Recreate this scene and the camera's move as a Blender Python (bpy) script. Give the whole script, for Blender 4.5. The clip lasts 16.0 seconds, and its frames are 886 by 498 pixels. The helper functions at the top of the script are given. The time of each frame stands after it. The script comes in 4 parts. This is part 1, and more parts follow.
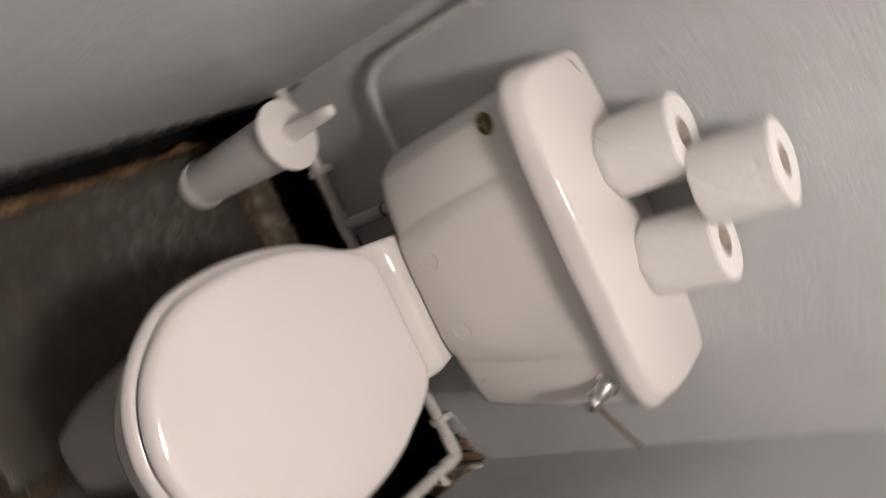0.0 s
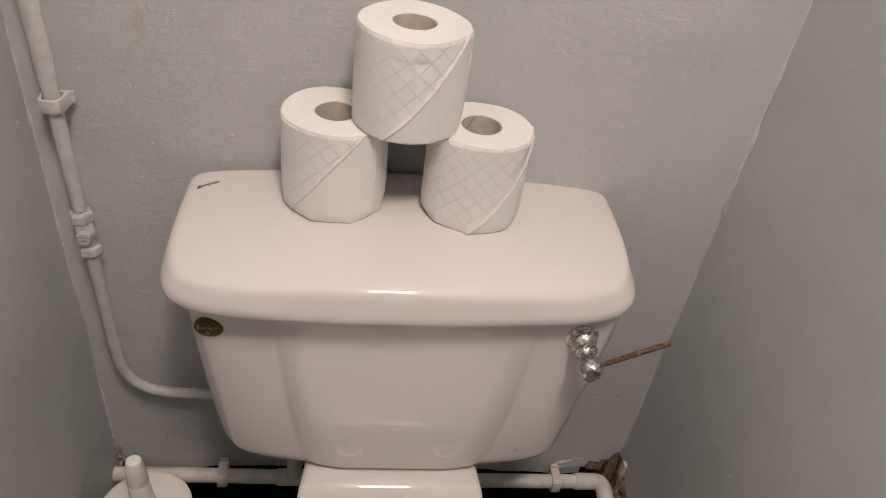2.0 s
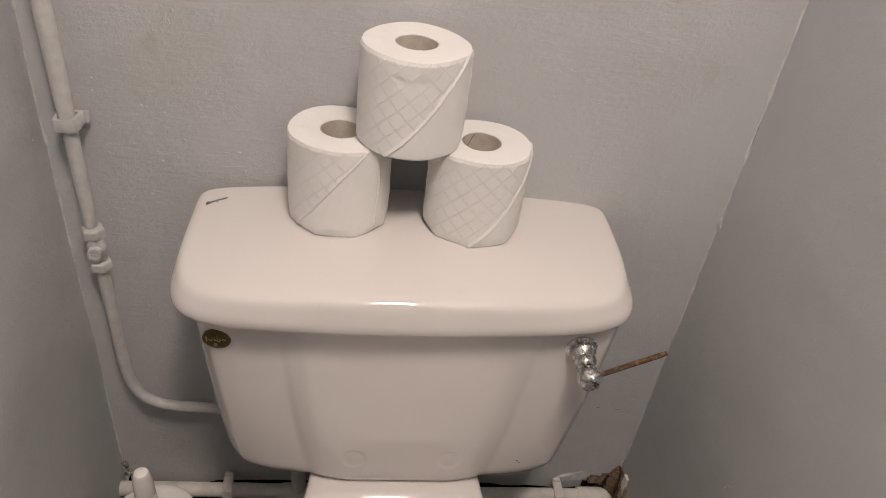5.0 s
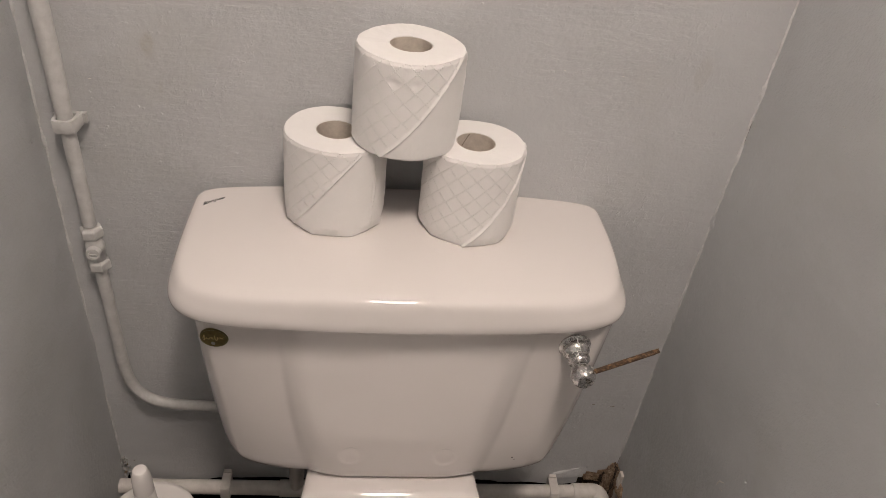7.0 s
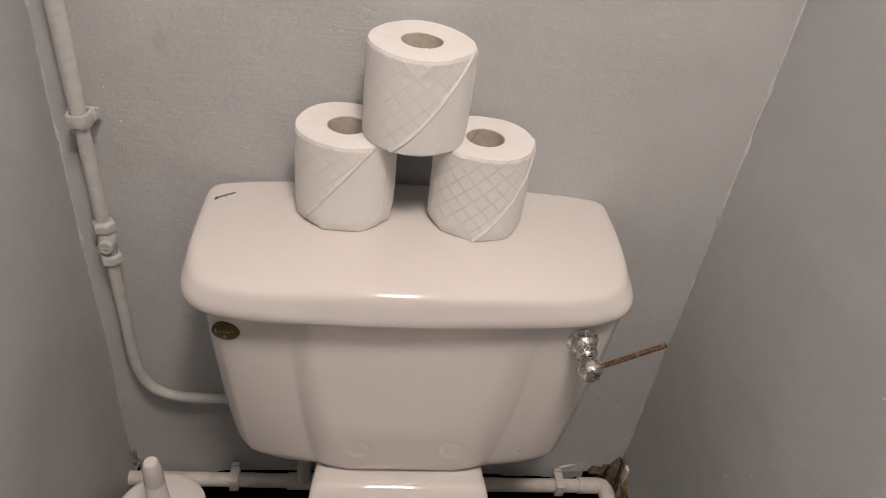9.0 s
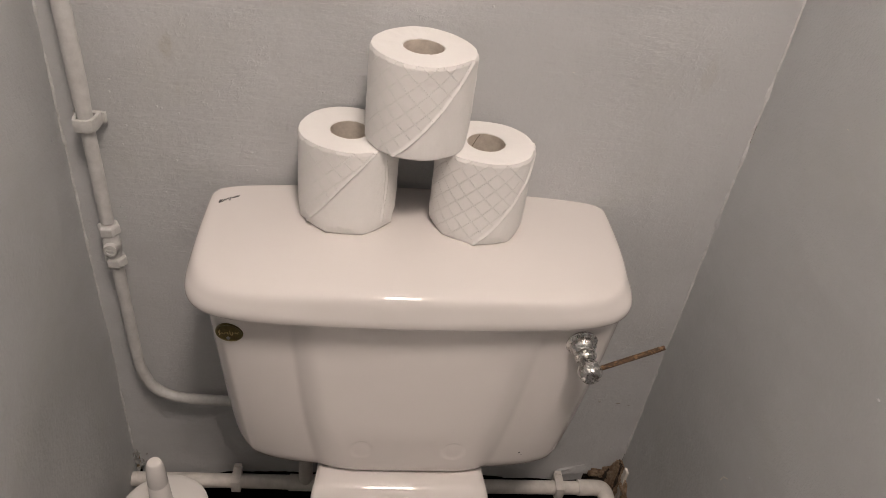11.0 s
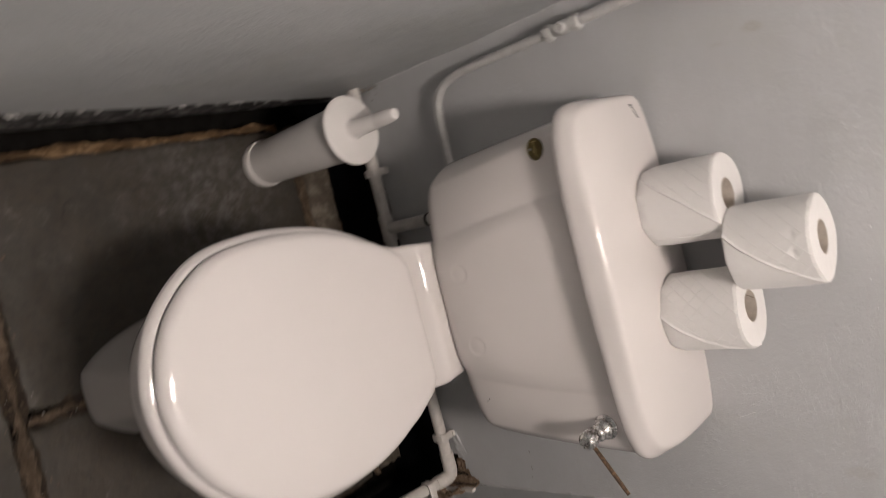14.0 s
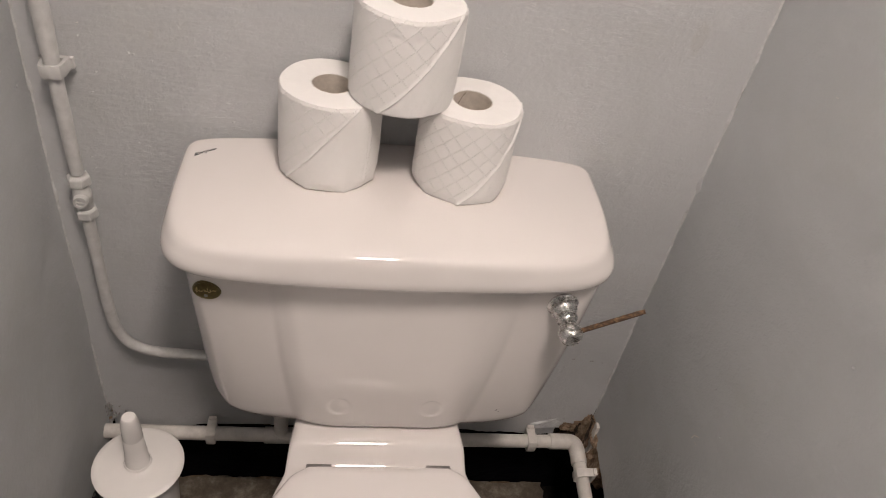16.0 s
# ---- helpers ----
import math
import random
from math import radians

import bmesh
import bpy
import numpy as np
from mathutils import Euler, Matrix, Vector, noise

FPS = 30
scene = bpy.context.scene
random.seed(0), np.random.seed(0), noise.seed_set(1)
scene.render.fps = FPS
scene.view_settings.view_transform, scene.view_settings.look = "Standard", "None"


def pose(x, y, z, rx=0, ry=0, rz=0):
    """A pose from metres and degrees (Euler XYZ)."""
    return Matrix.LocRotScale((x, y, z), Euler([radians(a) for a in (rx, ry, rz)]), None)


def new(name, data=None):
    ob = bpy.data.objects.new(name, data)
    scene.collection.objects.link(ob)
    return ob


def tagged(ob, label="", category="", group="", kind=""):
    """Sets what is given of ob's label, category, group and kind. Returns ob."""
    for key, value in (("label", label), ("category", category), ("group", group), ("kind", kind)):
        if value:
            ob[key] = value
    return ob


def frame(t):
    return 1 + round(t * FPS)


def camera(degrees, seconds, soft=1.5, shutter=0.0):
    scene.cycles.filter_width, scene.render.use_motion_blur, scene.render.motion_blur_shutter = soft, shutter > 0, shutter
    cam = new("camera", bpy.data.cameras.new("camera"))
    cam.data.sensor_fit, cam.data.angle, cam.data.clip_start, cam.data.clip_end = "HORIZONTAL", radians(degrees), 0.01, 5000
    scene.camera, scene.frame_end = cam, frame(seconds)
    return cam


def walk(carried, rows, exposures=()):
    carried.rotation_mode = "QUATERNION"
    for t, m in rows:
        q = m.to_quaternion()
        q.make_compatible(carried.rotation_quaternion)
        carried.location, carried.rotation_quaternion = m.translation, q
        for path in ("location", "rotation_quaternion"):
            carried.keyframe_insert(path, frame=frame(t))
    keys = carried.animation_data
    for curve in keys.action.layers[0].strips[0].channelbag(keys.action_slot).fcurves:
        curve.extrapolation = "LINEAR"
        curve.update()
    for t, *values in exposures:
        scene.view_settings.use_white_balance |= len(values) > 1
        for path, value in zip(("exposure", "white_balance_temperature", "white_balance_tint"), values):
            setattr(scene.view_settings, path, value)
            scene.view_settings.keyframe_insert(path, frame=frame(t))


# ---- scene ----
cam = camera(63.5, 16.0, soft=0.6, shutter=0.5)
# seconds, place in metres, turn in degrees
PATH = [
    (0, -0.2244, -1.0201, 1.2097, 21.40, -47.45, 51.29),
    (0.1, -0.2276, -1.0025, 1.1992, 31.84, -43.04, 35.97),
    (0.2, -0.2003, -0.9708, 1.2007, 38.74, -35.90, 24.09),
    (0.3, -0.1657, -0.9319, 1.2071, 42.93, -27.75, 14.36),
    (0.4, -0.1371, -0.8877, 1.2132, 45.67, -19.60, 5.36),
    (0.5, -0.0952, -0.8289, 1.2231, 48.20, -11.10, -2.31),
    (0.7, -0.0557, -0.7809, 1.2333, 50.31, -7.11, -4.20),
    (1, -0.0510, -0.7525, 1.2375, 51.20, -6.82, -3.67),
    (1.5, -0.0559, -0.7500, 1.2347, 52.33, -6.60, -3.69),
    (2, -0.0593, -0.7530, 1.2350, 52.69, -6.45, -3.65),
    (2.5, -0.0560, -0.7633, 1.2330, 53.36, -6.32, -3.54),
    (3, -0.0606, -0.7726, 1.2407, 53.82, -6.19, -3.52),
    (3.5, -0.0590, -0.7746, 1.2408, 53.92, -6.22, -3.71),
    (4, -0.0600, -0.7724, 1.2408, 54.23, -6.17, -3.69),
    (6.5, -0.0617, -0.7817, 1.2453, 54.37, -6.17, -3.66),
    (7, -0.0577, -0.7822, 1.2478, 54.21, -6.12, -3.79),
    (7.5, -0.0616, -0.7806, 1.2490, 54.07, -6.00, -3.70),
    (8, -0.0704, -0.7829, 1.2482, 53.93, -6.11, -3.70),
    (8.5, -0.0703, -0.7853, 1.2483, 53.90, -6.13, -3.59),
    (9, -0.0659, -0.7881, 1.2501, 53.86, -6.12, -3.52),
    (11.5, -0.0681, -0.7999, 1.2575, 54.16, -6.20, -3.33),
    (12, -0.0775, -0.8028, 1.2605, 54.14, -6.17, -3.28),
    (12.5, -0.0742, -0.8024, 1.2633, 54.09, -5.71, -3.09),
    (13, -0.0722, -0.7999, 1.2539, 54.44, -5.72, -3.13),
    (13.3, -0.0791, -0.8122, 1.2485, 53.65, -14.06, 3.71),
    (13.4, -0.1052, -0.8199, 1.2492, 50.58, -20.94, 9.56),
    (13.5, -0.1085, -0.8405, 1.2697, 44.58, -27.31, 19.91),
    (13.7, -0.1385, -0.9362, 1.2501, 31.52, -40.62, 43.12),
    (14, -0.1821, -1.0364, 1.2441, 11.39, -46.61, 68.88),
    (14.5, -0.1968, -1.0771, 1.2362, 0.04, -46.74, 79.86),
    (15, -0.1787, -1.0061, 1.2173, 21.13, -39.76, 48.83),
    (15.1, -0.2010, -0.9879, 1.1943, 28.92, -37.01, 34.57),
    (15.2, -0.1737, -0.9524, 1.1898, 35.03, -30.88, 22.93),
    (15.3, -0.1387, -0.9081, 1.1950, 39.31, -23.65, 12.83),
    (15.4, -0.1118, -0.8621, 1.2074, 42.86, -16.30, 3.40),
    (15.5, -0.0706, -0.8031, 1.2387, 46.84, -9.22, -3.35),
    (15.7, -0.0648, -0.7879, 1.2651, 50.51, -8.12, -4.77),
    (16, -0.0812, -0.7783, 1.2575, 50.15, -8.49, -4.63),
]
POSES = [(t, pose(x, y, z, rx, ry, rz)) for t, x, y, z, rx, ry, rz in PATH]


def glide(rows, spans):
    """Rows with the quick turns of the wrist filled in evenly, one row a thirtieth of a second."""
    out = []
    for (ta, ma), (tb, mb) in zip(rows, rows[1:]):
        out.append((ta, ma))
        if any(a <= ta and tb <= b for a, b in spans):
            n = round((tb - ta) * 30)
            qa, qb = ma.to_quaternion(), mb.to_quaternion()
            for k in range(1, n):
                u = k / n
                m = qa.slerp(qb, u).to_matrix().to_4x4()
                m.translation = ma.translation.lerp(mb.translation, u)
                out.append((ta + k / 30, m))
    out.append(rows[-1])
    return out


EXPOSURES = [(0.0, 0.11, 6280, 10), (0.5, 0.11, 6400, 11), (1.0, 0.01, 6560, 12), (2.0, -0.06, 6600, 11), (13.3, -0.06, 6600, 11), (13.6, -0.02, 6520, 10), (14.0, 0.02, 6320, 10), (14.5, 0.06, 6320, 10), (15.0, 0.07, 6320, 10), (15.5, 0.13, 6400, 11), (16.0, 0.12, 6460, 11)]
walk(cam, glide(POSES, [(0.0, 0.5), (13.3, 13.7), (15.0, 15.5)]), EXPOSURES)

# ---- light ----
world = bpy.data.worlds.new("world")
scene.world = world
world.use_nodes = True
world.node_tree.nodes["Background"].inputs[0].default_value = (0.02, 0.02, 0.022, 1)
world.node_tree.nodes["Background"].inputs[1].default_value = 0.2
LAMP_AT, LAMP_SIZE, LAMP_POWER = (0.085, -0.96, 2.30), (0.22, 0.32), 101.0

# ---- plan ----
LEFT, RIGHT, FRONT, TOP, FLOOR = -0.431, 0.417, -2.6, 2.34, 0.022


# ---- materials ----
def material(name, colour, rough, metal=0.0):
    m = bpy.data.materials.new(name)
    m.use_nodes = True
    b = m.node_tree.nodes["Principled BSDF"]
    b.inputs["Base Color"].default_value = (*colour, 1)
    b.inputs["Roughness"].default_value = rough
    b.inputs["Metallic"].default_value = metal
    return m


class Nodes:
    """Short hand for the nodes of one material."""

    def __init__(self, m):
        self.t = m.node_tree
        self.b = self.t.nodes["Principled BSDF"]
        self.co = self.add("ShaderNodeTexCoord").outputs["Object"]

    def add(self, kind, **values):
        n = self.t.nodes.new(kind)
        for k, v in values.items():
            n.inputs[k].default_value = v
        return n

    def link(self, a, b):
        self.t.links.new(a, b)

    def noise(self, scale, detail=4.0, rough=0.6, stretch=None):
        n = self.add("ShaderNodeTexNoise", Scale=scale, Detail=detail, Roughness=rough)
        if stretch:
            mp = self.add("ShaderNodeMapping", Scale=stretch)
            self.link(self.co, mp.inputs[0])
            self.link(mp.outputs[0], n.inputs["Vector"])
        else:
            self.link(self.co, n.inputs["Vector"])
        return n.outputs["Fac"]

    def ramp(self, fac, stops):
        r = self.add("ShaderNodeValToRGB")
        e = r.color_ramp.elements
        while len(e) < len(stops):
            e.new(0.5)
        for i, (p, c) in enumerate(stops):
            e[i].position, e[i].color = p, (*c, 1) if len(c) == 3 else c
        self.link(fac, r.inputs[0])
        return r.outputs[0]

    def mix(self, fac, a, b, how="MIX"):
        n = self.add("ShaderNodeMix")
        n.data_type, n.blend_type = "RGBA", how
        for sock, v in ((n.inputs["Factor"], fac), (n.inputs["A"], a), (n.inputs["B"], b)):
            if hasattr(v, "links"):
                self.link(v, sock)
            elif isinstance(v, (int, float)):
                sock.default_value = v
            else:
                sock.default_value = (*v, 1)
        return n.outputs["Result"]

    def math(self, op, a, b=0.0, clamp=False):
        n = self.add("ShaderNodeMath")
        n.operation, n.use_clamp = op, clamp
        for sock, v in zip(n.inputs, (a, b)):
            if hasattr(v, "links"):
                self.link(v, sock)
            else:
                sock.default_value = v
        return n.outputs[0]

    def bump(self, height, strength, distance=0.001, after=None):
        n = self.add("ShaderNodeBump", Strength=strength, Distance=distance)
        self.link(height, n.inputs["Height"])
        if after:
            self.link(after, n.inputs["Normal"])
        return n.outputs[0]

    def out(self, colour=None, rough=None, normal=None):
        for key, v in (("Base Color", colour), ("Roughness", rough), ("Normal", normal)):
            if v is not None:
                self.link(v, self.b.inputs[key])


def grey(v):
    return (v, v, v)


def painted_wall(name, base, spots=(), brushed=0.36, peel=0.42, flaked=0.2):
    """Old emulsion in pale grey: roller grain, brush lines, a few flaked patches and tan stains."""
    m = material(name, base, 0.55)
    n = Nodes(m)
    big, mid = n.noise(3.0, 3), n.noise(28.0, 5)
    c = n.mix(n.ramp(big, [(0.3, grey(0)), (0.7, grey(1))]), [v * 0.95 for v in base], [min(v * 1.05, 1) for v in base])
    smear = n.ramp(n.noise(11.0, 6, 0.68, (0.6, 0.6, 1.3)), [(0.46, grey(0)), (0.64, grey(0.7))])
    c = n.mix(smear, c, [min(v * 1.05, 1) for v in base])
    tint = n.ramp(n.noise(4.6, 5, 0.65), [(0.52, grey(0)), (0.74, grey(0.4))])
    c = n.mix(tint, c, (base[0] * 0.95, base[1] * 0.94, base[2] * 0.86))
    wob = n.add("ShaderNodeTexNoise", Scale=48.0, Detail=5.0)
    n.link(n.co, wob.inputs["Vector"])
    push = n.add("ShaderNodeVectorMath")
    push.operation = "SCALE"
    push.inputs[3].default_value = 0.016
    n.link(wob.outputs["Color"], push.inputs[0])
    warp = n.add("ShaderNodeVectorMath")
    n.link(n.co, warp.inputs[0])
    n.link(push.outputs[0], warp.inputs[1])
    drip = n.add("ShaderNodeMapping", Scale=(1.0, 1.0, 0.50))
    n.link(warp.outputs[0], drip.inputs[0])
    blot = n.noise(230.0, 4, 0.6)
    for (sx, sy, sz), size, depth in spots:
        far = n.add("ShaderNodeVectorMath")
        far.operation = "DISTANCE"
        n.link(drip.outputs[0], far.inputs[0])
        far.inputs[1].default_value = (sx + 0.008, sy + 0.008, (sz + 0.008) * 0.50)
        fade = n.ramp(far.outputs["Value"], [(0.0, grey(depth * 0.7)), (size * 0.80, grey(depth)), (size, grey(0))])
        c = n.mix(n.math("MULTIPLY", fade, n.ramp(blot, [(0.35, grey(0.55)), (0.6, grey(1))])), c, (base[0] * 0.72, base[1] * 0.64, base[2] * 0.50))
    specks = n.add("ShaderNodeTexVoronoi", Scale=30.0)
    n.link(n.co, specks.inputs["Vector"])
    pimple = n.math("MULTIPLY", n.ramp(specks.outputs["Distance"], [(0.0, grey(1)), (0.03, grey(0.8)), (0.05, grey(0))]), n.ramp(specks.outputs["Color"], [(0.62, grey(0)), (0.68, grey(1))]))
    coat = n.bump(n.noise(430.0, 3, 0.6), 0.22, 0.0008)
    coat = n.bump(n.noise(150.0, 3, 0.6), peel, 0.0024, coat)
    if brushed:
        strokes = n.ramp(n.noise(190.0, 5, 0.7, (0.17, 0.17, 1.0)), [(0.32, grey(0)), (0.70, grey(1))])
        coat = n.bump(n.math("MULTIPLY", strokes, n.ramp(n.noise(5.3, 3), [(0.36, grey(0.3)), (0.6, grey(1))])), brushed, 0.0011, coat)
        drag = n.ramp(n.noise(150.0, 5, 0.6, (0.30, 0.30, 1.0)), [(0.52, grey(0)), (0.62, grey(0.8)), (0.70, grey(0.5)), (0.80, grey(1))])
        coat = n.bump(n.math("MULTIPLY", drag, n.ramp(n.noise(6.0, 3), [(0.50, grey(0.0)), (0.62, grey(1))])), brushed * 0.7, 0.0014, coat)
    flake = n.ramp(n.noise(120.0, 4, 0.55), [(0.55, grey(0)), (0.62, grey(1)), (0.68, grey(0.6)), (0.75, grey(1))])
    flake = n.math("MULTIPLY", flake, n.ramp(n.noise(7.0, 4, 0.6), [(0.54, grey(0)), (0.62, grey(1))]))
    coat = n.bump(flake, flaked, 0.0018, coat)
    trowel = n.bump(n.noise(7.0, 4, 0.5), 0.30, 0.010, coat)
    n.out(c, n.ramp(mid, [(0.3, grey(0.40)), (0.7, grey(0.58))]), n.bump(pimple, 0.5, 0.0012, trowel))
    return m


def china(name):
    m = material(name, (0.690, 0.655, 0.637), 0.05)
    n = Nodes(m)
    c = n.mix(n.ramp(n.noise(4.0, 3), [(0.35, grey(0)), (0.7, grey(1))]), (0.690, 0.655, 0.637), (0.672, 0.637, 0.619))
    speck = n.add("ShaderNodeTexVoronoi", Scale=55.0)
    n.link(n.co, speck.inputs["Vector"])
    dot = n.math("MULTIPLY", n.ramp(speck.outputs["Distance"], [(0.0, grey(1)), (0.06, grey(0))]), n.ramp(speck.outputs["Color"], [(0.93, grey(0)), (0.95, grey(1))]))
    c = n.mix(dot, c, (0.25, 0.2, 0.17))
    n.out(c, n.ramp(n.noise(18.0, 4), [(0.3, grey(0.008)), (0.8, grey(0.018))]), n.bump(n.noise(14.0, 2), 0.012, 0.002))
    n.b.inputs["Coat Weight"].default_value = 0.3
    n.b.inputs["Coat Roughness"].default_value = 0.015
    return m


def tissue(name):
    """White quilted paper: dotted diamonds pressed in, on the unrolled u, v of the roll in metres."""
    m = material(name, (0.785, 0.770, 0.755), 0.9)
    n = Nodes(m)
    uv = n.add("ShaderNodeUVMap")
    sep = n.add("ShaderNodeSeparateXYZ")
    n.link(uv.outputs[0], sep.inputs[0])
    u, v = sep.outputs[0], sep.outputs[1]
    P = 0.0215
    K = n.math("MULTIPLY", v, 1.0)
    plus, minus = n.math("ADD", u, K), n.math("SUBTRACT", u, K)
    lines = []
    for across, along in ((plus, minus), (minus, plus)):
        d = n.math("ABSOLUTE", n.math("SUBTRACT", n.math("FRACT", n.math("DIVIDE", across, P)), 0.5))
        line = n.ramp(d, [(0.0, grey(1)), (0.020, grey(1)), (0.062, grey(0))])
        dot = n.ramp(n.math("FRACT", n.math("DIVIDE", along, 0.0038)), [(0.0, grey(0.0)), (0.25, grey(1)), (0.5, grey(1)), (0.75, grey(0.0))])
        lines.append(n.math("MULTIPLY", line, dot))
    pattern = n.math("MAXIMUM", lines[0], lines[1])
    pattern = n.math("MULTIPLY", pattern, n.math("GREATER_THAN", v, 0.0001))
    weave = n.bump(n.noise(900.0, 2), 0.30, 0.0005)
    crease = n.bump(n.noise(60.0, 4, 0.6), 0.38, 0.0020, weave)
    n.out(n.mix(n.noise(60.0, 3), (0.785, 0.770, 0.755), (0.76, 0.745, 0.73)), None, n.bump(pattern, 0.66, 0.00125, crease))
    n.b.inputs["Subsurface Weight"].default_value = 0.0
    return m


def plain(name, colour, rough, metal=0.0, vary=0.12, scale=40.0, bump=0.2, distance=0.001):
    m = material(name, colour, rough, metal)
    n = Nodes(m)
    f = n.noise(scale, 5, 0.65)
    c = n.mix(n.ramp(f, [(0.3, grey(0)), (0.7, grey(1))]), [v * (1 - vary) for v in colour], [min(1, v * (1 + vary)) for v in colour])
    n.out(c, n.ramp(n.noise(scale * 0.4, 3), [(0.3, grey(max(0.02, rough * 0.8))), (0.7, grey(min(1, rough * 1.2)))]), n.bump(n.noise(scale * 2.5, 4), bump, distance))
    return m


def flagstone(name):
    m = material(name, (0.10, 0.092, 0.082), 0.7)
    n = Nodes(m)
    info = n.add("ShaderNodeObjectInfo")
    base = n.mix(n.ramp(n.noise(7.0, 6, 0.65), [(0.35, grey(0)), (0.68, grey(1))]), (0.032, 0.028, 0.021), (0.060, 0.052, 0.040))
    base = n.mix(n.ramp(n.noise(5.0, 5, 0.65, (1.0, 1.3, 1.0)), [(0.42, grey(0)), (0.62, grey(0.75))]), base, (0.051, 0.038, 0.024))
    base = n.mix(n.ramp(n.noise(70.0, 6, 0.7), [(0.45, grey(0)), (0.62, grey(0.55))]), base, (0.026, 0.023, 0.019))
    pale = n.ramp(n.noise(24.0, 7, 0.72), [(0.56, grey(0)), (0.72, grey(0.75))])
    pale = n.math("MULTIPLY", pale, n.ramp(n.noise(4.0, 2), [(0.45, grey(0.1)), (0.6, grey(1))]))
    c = n.mix(pale, base, (0.185, 0.175, 0.155))
    scratch = n.ramp(n.noise(16.0, 3, 0.5, (6.0, 0.5, 1.0)), [(0.66, grey(0)), (0.70, grey(0.6))])
    c = n.mix(scratch, c, (0.035, 0.030, 0.025))
    crack = n.add("ShaderNodeTexVoronoi", Scale=5.5)
    crack.feature = "DISTANCE_TO_EDGE"
    bend = n.add("ShaderNodeMix")
    bend.data_type = "VECTOR"
    bend.inputs["Factor"].default_value = 0.12
    wave = n.add("ShaderNodeTexNoise", Scale=7.0, Detail=5.0)
    n.link(n.co, wave.inputs["Vector"])
    n.link(n.co, bend.inputs[4])
    n.link(wave.outputs["Color"], bend.inputs[5])
    n.link(bend.outputs[1], crack.inputs["Vector"])
    lines = n.math("MULTIPLY", n.ramp(crack.outputs["Distance"], [(0.0, grey(1)), (0.012, grey(0))]), n.ramp(n.noise(5.0, 2), [(0.52, grey(0)), (0.60, grey(0.8))]))
    c = n.mix(lines, c, (0.014, 0.012, 0.010))
    worn = n.add("ShaderNodeVectorMath")
    worn.operation = "DISTANCE"
    n.link(bend.outputs[1], worn.inputs[0])
    worn.inputs[1].default_value = (-0.20, -0.20, 0.06)
    chalk = n.math("MULTIPLY", n.ramp(worn.outputs["Value"], [(0.03, grey(1)), (0.17, grey(0))]), n.ramp(n.noise(38.0, 7, 0.75), [(0.46, grey(0.1)), (0.66, grey(1))]))
    c = n.mix(n.math("MULTIPLY", chalk, 0.55), c, (0.24, 0.232, 0.22))
    c = n.mix(n.math("MULTIPLY", info.outputs["Random"], 0.25), c, (0.05, 0.043, 0.036))
    n.out(c, n.ramp(n.noise(20.0, 4), [(0.3, grey(0.5)), (0.7, grey(0.8))]), n.bump(n.noise(130.0, 5), 0.4, 0.0015, n.bump(n.noise(14.0, 4), 0.5, 0.004)))
    return m


def mottled(name, a, b, c, scale=40.0, rough=0.9, distance=0.006):
    m = material(name, a, rough)
    n = Nodes(m)
    col = n.ramp(n.noise(scale, 7, 0.7), [(0.3, a), (0.5, b), (0.68, c)])
    n.out(col, None, n.bump(n.noise(scale * 2.2, 6, 0.75), 0.9, distance))
    return m


SPOTS = [((-0.298, 0.0, 0.939), 0.0080, 0.45), ((-0.289, 0.0, 0.890), 0.0040, 0.42), ((0.245, 0.0, 0.62), 0.005, 0.25), ((0.335, 0.0, 0.955), 0.012, 0.2)]
PAINT = painted_wall("pale_grey_wall_paint", (0.497, 0.504, 0.515), SPOTS, 0.70, 0.26, 0.36)
SIDEPAINT = painted_wall("pale_grey_rolled_paint", (0.488, 0.501, 0.509), (), 0.0, 0.55, 0.16)
# unseen front wall: colour lowered only to weaken bounce light low in the room
DIM = painted_wall("bounce_darkened_wall", (0.16, 0.16, 0.165))
CEIL = painted_wall("white_ceiling_paint", (0.72, 0.715, 0.70))
GLOSS = plain("white_pipe_paint", (0.64, 0.61, 0.575), 0.36, vary=0.16, scale=30, bump=0.5, distance=0.0016)
WALLGLOSS = plain("grey_painted_pipe", (0.52, 0.518, 0.508), 0.4, vary=0.12, scale=60, bump=0.5, distance=0.0012)
CAULK = plain("lumpy_pale_paint_bead", (0.56, 0.565, 0.565), 0.5, vary=0.15, scale=90, bump=0.6, distance=0.002)
CHINA = china("white_glazed_china")
SEATMAT = plain("white_moulded_seat", (0.695, 0.661, 0.647), 0.07, vary=0.015, scale=6, bump=0.03, distance=0.001)
PAPER = tissue("quilted_tissue")
CARD = plain("grey_cardboard", (0.53, 0.475, 0.415), 0.85, vary=0.12, scale=120, bump=0.3)
PLASTIC = plain("white_plastic", (0.79, 0.765, 0.745), 0.22, vary=0.03, scale=15, bump=0.05)
CHROME = material("worn_chrome", (0.5, 0.49, 0.48), 0.08, 1.0)
_n = Nodes(CHROME)
_pits = _n.ramp(_n.noise(300.0, 4, 0.7), [(0.56, grey(0)), (0.66, grey(1))])
_n.out(_n.mix(_pits, (0.60, 0.59, 0.575), (0.20, 0.19, 0.175)), _n.ramp(_n.noise(260.0, 4, 0.7), [(0.45, grey(0.05)), (0.62, grey(0.45))]), _n.bump(_n.noise(170.0, 3), 0.6, 0.002))
